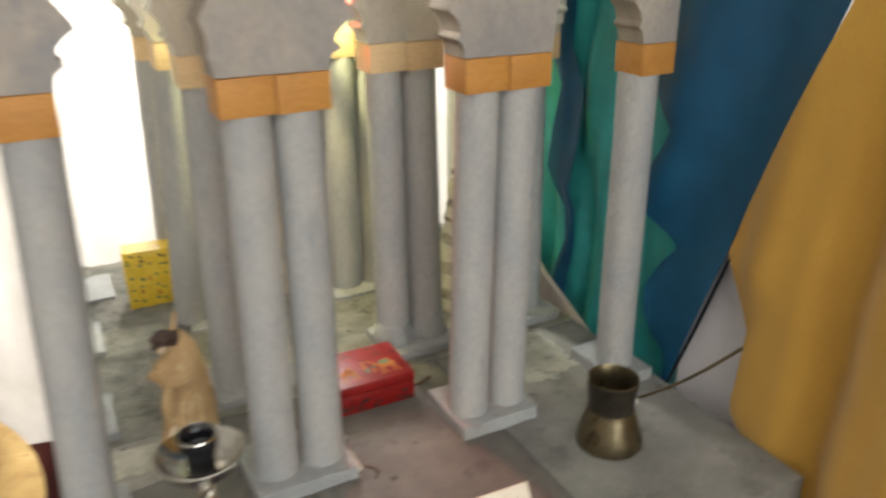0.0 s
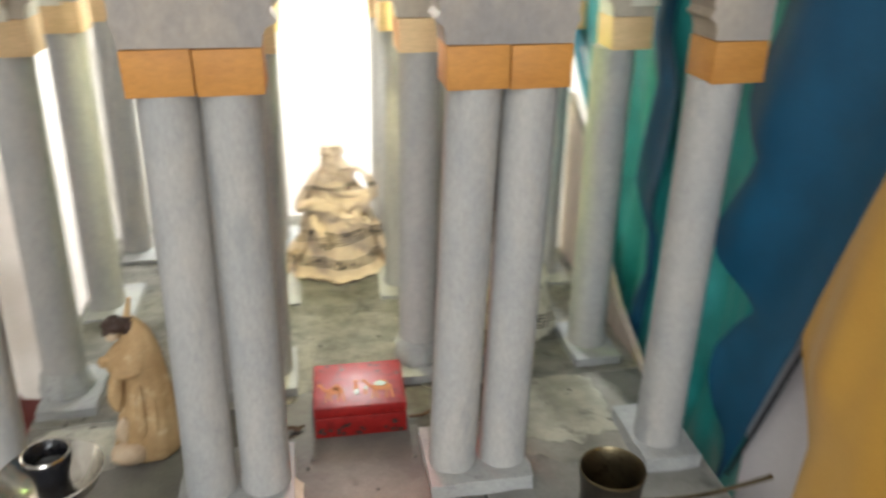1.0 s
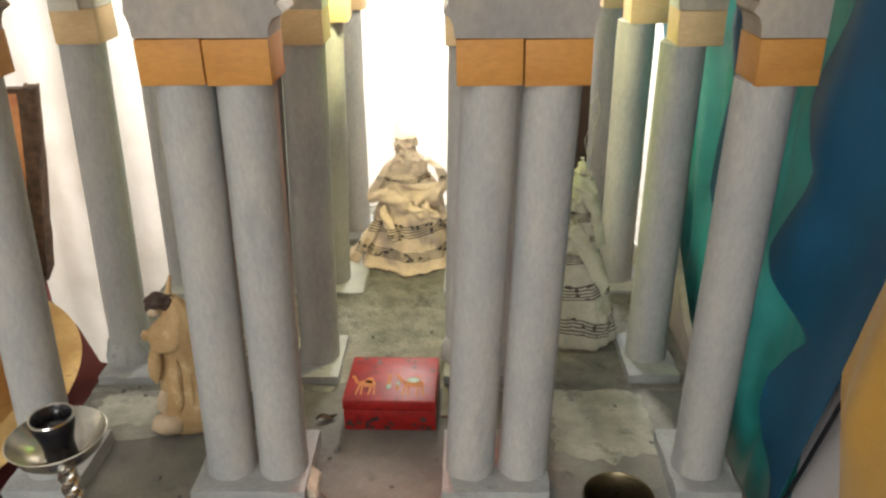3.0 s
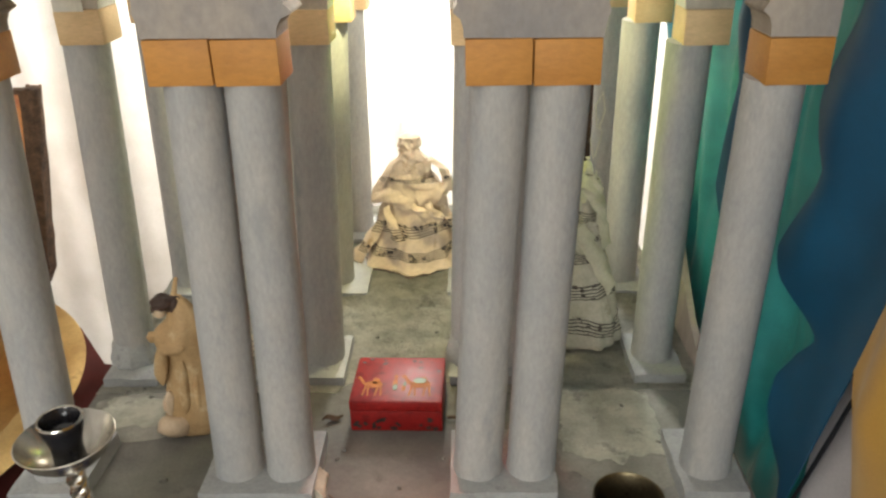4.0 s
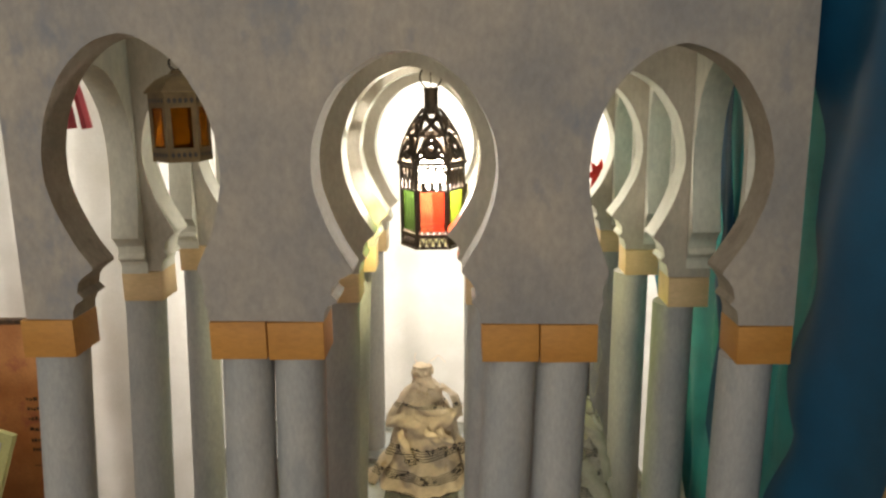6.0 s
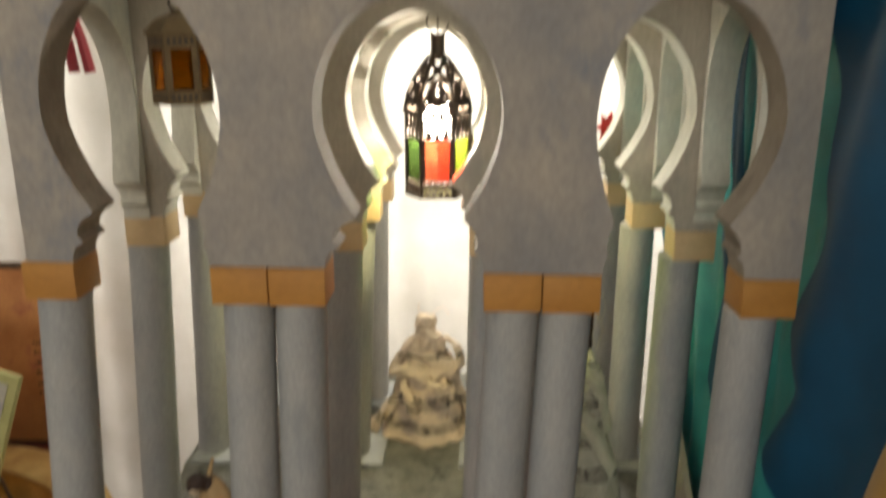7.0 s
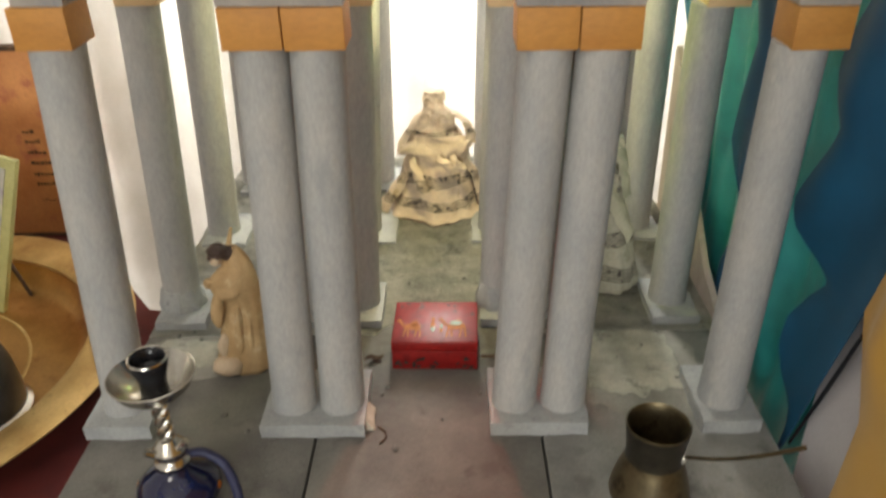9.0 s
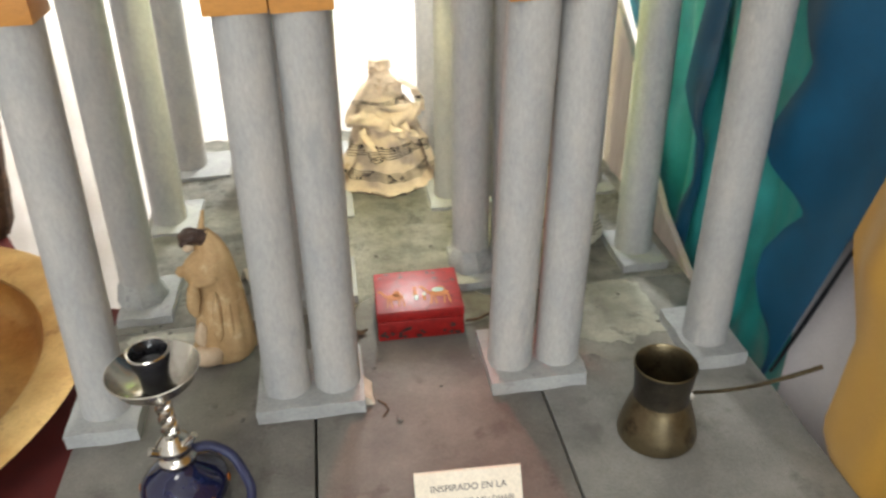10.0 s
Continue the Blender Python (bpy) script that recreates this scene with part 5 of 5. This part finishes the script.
def tin_lantern():
    t = thing("tin_lantern", "brown tin lantern with amber and rose panes, unlit", "lantern", (0.1305, 0.712, 0.5370), turn=23)
    R = 0.0272
    for k in range(6):
        bm = bmesh.new()
        facet(bm, R, 0.0, 0.0125, 0.0010, k)
        facet(bm, R, 0.0475, 0.060, 0.0010, k)
        facet(bm, R, 0.0125, 0.0475, 0.0010, k, 0.0, 0.17)
        facet(bm, R, 0.0125, 0.0475, 0.0010, k, 0.83, 1.0)
        part("side_frame", bm, BRONZE, t)
        bm = bmesh.new()
        facet(bm, R - 0.0012, 0.012, 0.048, 0.0006, k, 0.15, 0.85)
        part("pane", bm, GLASS_ROSE if k % 2 else GLASS_AMBER, t, "amber glass pane" if k % 2 == 0 else "rose glass pane")
        bm = bmesh.new()
        pts = hexagon(R + 0.0004)
        a, b = Vector((*pts[k], 0)), Vector((*pts[(k + 1) % 6], 0))
        for zc in (0.0065, 0.0535):
            for i in range(5):
                p = a + (b - a) * ((i + 0.5 + 0.3) / 5.6)
                q = (b - a).normalized()
                bm.faces.new([bm.verts.new(p + q * 0.0017 * math.cos(w) + Vector((0, 0, zc + 0.0023 * math.sin(w)))) for w in [2 * math.pi * j / 8 for j in range(8)]])
        tagged(part("pierced_row", bm, BLACK_INK, t), kind="stuff")
    part("floor_plate", lathe([(R * 0.8, 0.0), (R * 0.97, 0.001), (R * 0.97, 0.002), (R * 0.5, 0.003)], 6), BRONZE, t)
    roof = lathe([(R + 0.003, 0.0595), (R + 0.003, 0.0612), (R * 0.94, 0.0655), (R * 0.72, 0.0710), (R * 0.44, 0.0745), (0.0065, 0.0765), (0.004, 0.0800)], 6)
    part("roof_cap", roof, BRONZE, t, angle=20)
    part("hoop", tube([(0.006 * math.cos(q), 0.0, 0.0855 + 0.006 * math.sin(q)) for q in [2 * math.pi * i / 18 for i in range(19)]], 0.0011, 6), IRON, t)
    part("hook_wire", tube([(0, 0, 0.091), (0, 0, (WALL_TOP - 0.5370) / 1.05)], 0.0008, 6), IRON, t)
    t.matrix_basis = pose(0.1305, 0.712, 0.5370, 0, 0, 23) @ Matrix.Diagonal((1, 1, 1.05, 1))


tin_lantern()

# ---- things beside the model ----
tray = thing("brass_tray", "large round worn brass tray with a broad rim", "tray", (-0.313, 0.692, -0.034))
part("well", lathe([(0.06, 0.0), (0.222, 0.001), (0.238, 0.012), (0.247, 0.038), (0.243, 0.039), (0.234, 0.014), (0.220, 0.005), (0.10, 0.0042), (0.06, 0.0045)], 96), BRASS_TRAY, tray, "dull orange brass well", angle=50)
part("rim", lathe([(0.2445, 0.0395), (0.252, 0.0432), (0.290, 0.0462), (0.296, 0.0470), (0.2975, 0.0492), (0.290, 0.0500), (0.252, 0.0470), (0.2445, 0.0430)], 96, closed=True), BRASS_RIM, tray, "worn pale gold rim", angle=50)
for k, (radius, z) in enumerate(((0.105, 0.0052), (0.165, 0.0055))):
    part("engraved_ring", lathe([(radius, z), (radius + 0.002, z + 0.0006), (radius + 0.004, z)], 96, closed=True), BRASS_RIM, tray)

panel = thing("parchment_panel", "orange brown parchment panel with burnt dark edge and print", "panel", (-0.405, 1.078, -0.034))
part("sheet", slab([(-0.21, 0.0), (0.168, 0.004), (0.218, 0.297), (-0.21, 0.297)], 0.012), PARCHMENT, panel)
edge = box(0.162, 0.184, -0.004, 0.016, 0.002, 0.302, rough=0.004)
bmesh.ops.subdivide_edges(edge, edges=edge.edges, cuts=1, use_grid_fill=True)
for v in edge.verts:
    v.co += noise.noise_vector(v.co * 160) * 0.0022
    v.co.x += 0.165 * v.co.z - 0.010 * max(0.0, 1 - v.co.z / 0.02)
part("burnt_edge", edge, BARK, panel, "dark burnt ragged edge", angle=60)
part("burnt_edge", box(-0.21, 0.224, -0.002, 0.014, 0.294, 0.301, 0.001), BARK, panel, "dark burnt ragged edge")
part("burnt_edge", box(-0.21, 0.164, -0.002, 0.014, 0.001, 0.006, 0.001), BARK, panel, "dark burnt ragged edge")
rng = random.Random(8)
for k, (w, z) in enumerate(((0.018, 0.172), (0.022, 0.156), (0.028, 0.139), (0.028, 0.122), (0.038, 0.104), (0.052, 0.088), (0.040, 0.062))):
    x = 0.128
    while x < 0.128 + w:
        bw = rng.uniform(0.002, 0.006)
        z0 = z + rng.uniform(-0.0006, 0.0006)
        part("print_bar", box(x, x + bw, -0.0006, -0.0001, z0, z0 + (rng.uniform(0.003, 0.0065) if k < 6 else 0.0012)), BARK, panel)
        x += bw + 0.0016
stain = bmesh.new()
for i in range(14):
    rng = random.Random(i)
    cx, cz, r = rng.uniform(-0.08, 0.05), rng.uniform(0.13, 0.24), rng.uniform(0.012, 0.03)
    ring = [(cx + r * rng.uniform(0.6, 1.2) * math.cos(q), -0.0008 - 0.00008 * i, cz + r * rng.uniform(0.6, 1.2) * math.sin(q)) for q in [2 * math.pi * j / 10 for j in range(10)]]
    stain.faces.new([stain.verts.new(p) for p in ring])
part("dark_print", stain, BARK, panel, "dark blotched printed picture")

easel = thing("framed_picture", "small faded picture in a yellow-green frame on a wire stand", "picture")
part("frame_board", box(-0.170, 0.0, 0.0, 0.010, 0.0, 0.215, 0.002), LIME_FRAME, easel)
part("picture", box(-0.158, -0.012, -0.0015, 0.001, 0.014, 0.202), PICTURE, easel)
for sx in (-0.13, -0.045):
    part("wire_leg", tube([(sx, 0.010, 0.11), (sx + 0.008, 0.058, 0.052), (sx + 0.060, 0.045, 0.006)], 0.0028, 8), BARK, easel)
easel.matrix_basis = pose(-0.238, 0.848, -0.0285, -9, 16, -5)

bell = thing("dark_pot", "dark grey domed pot with a pale rim, on the tray", "pot", (-0.166, 0.648, -0.029))
part("dome", lathe([(0.048, 0.006), (0.052, 0.010), (0.052, 0.03), (0.049, 0.06), (0.042, 0.085), (0.030, 0.105), (0.012, 0.115), (0.004, 0.117)], 40), GUNMETAL, bell)
part("foot_rim", lathe([(0.050, 0.0), (0.057, 0.002), (0.058, 0.006), (0.053, 0.010), (0.048, 0.009)], 40), SILVER, bell, "pale metal rim")

dark = thing("dark_picture_frame", "dark brown wooden frame standing behind the tall paper figure", "frame", (0.588, 1.232, 0.004), turn=0)
for x0, x1, z0, z1 in ((-0.035, -0.025, 0.0, 0.30), (0.025, 0.035, 0.0, 0.30), (-0.025, 0.025, 0.29, 0.30), (-0.025, 0.025, 0.0, 0.01)):
    part("frame_bar", box(x0, x1, 0.0, 0.012, z0, z1, 0.001), DARK_WOOD, dark)
part("backing", box(-0.025, 0.025, 0.008, 0.011, 0.01, 0.29), DARK_WOOD, dark)
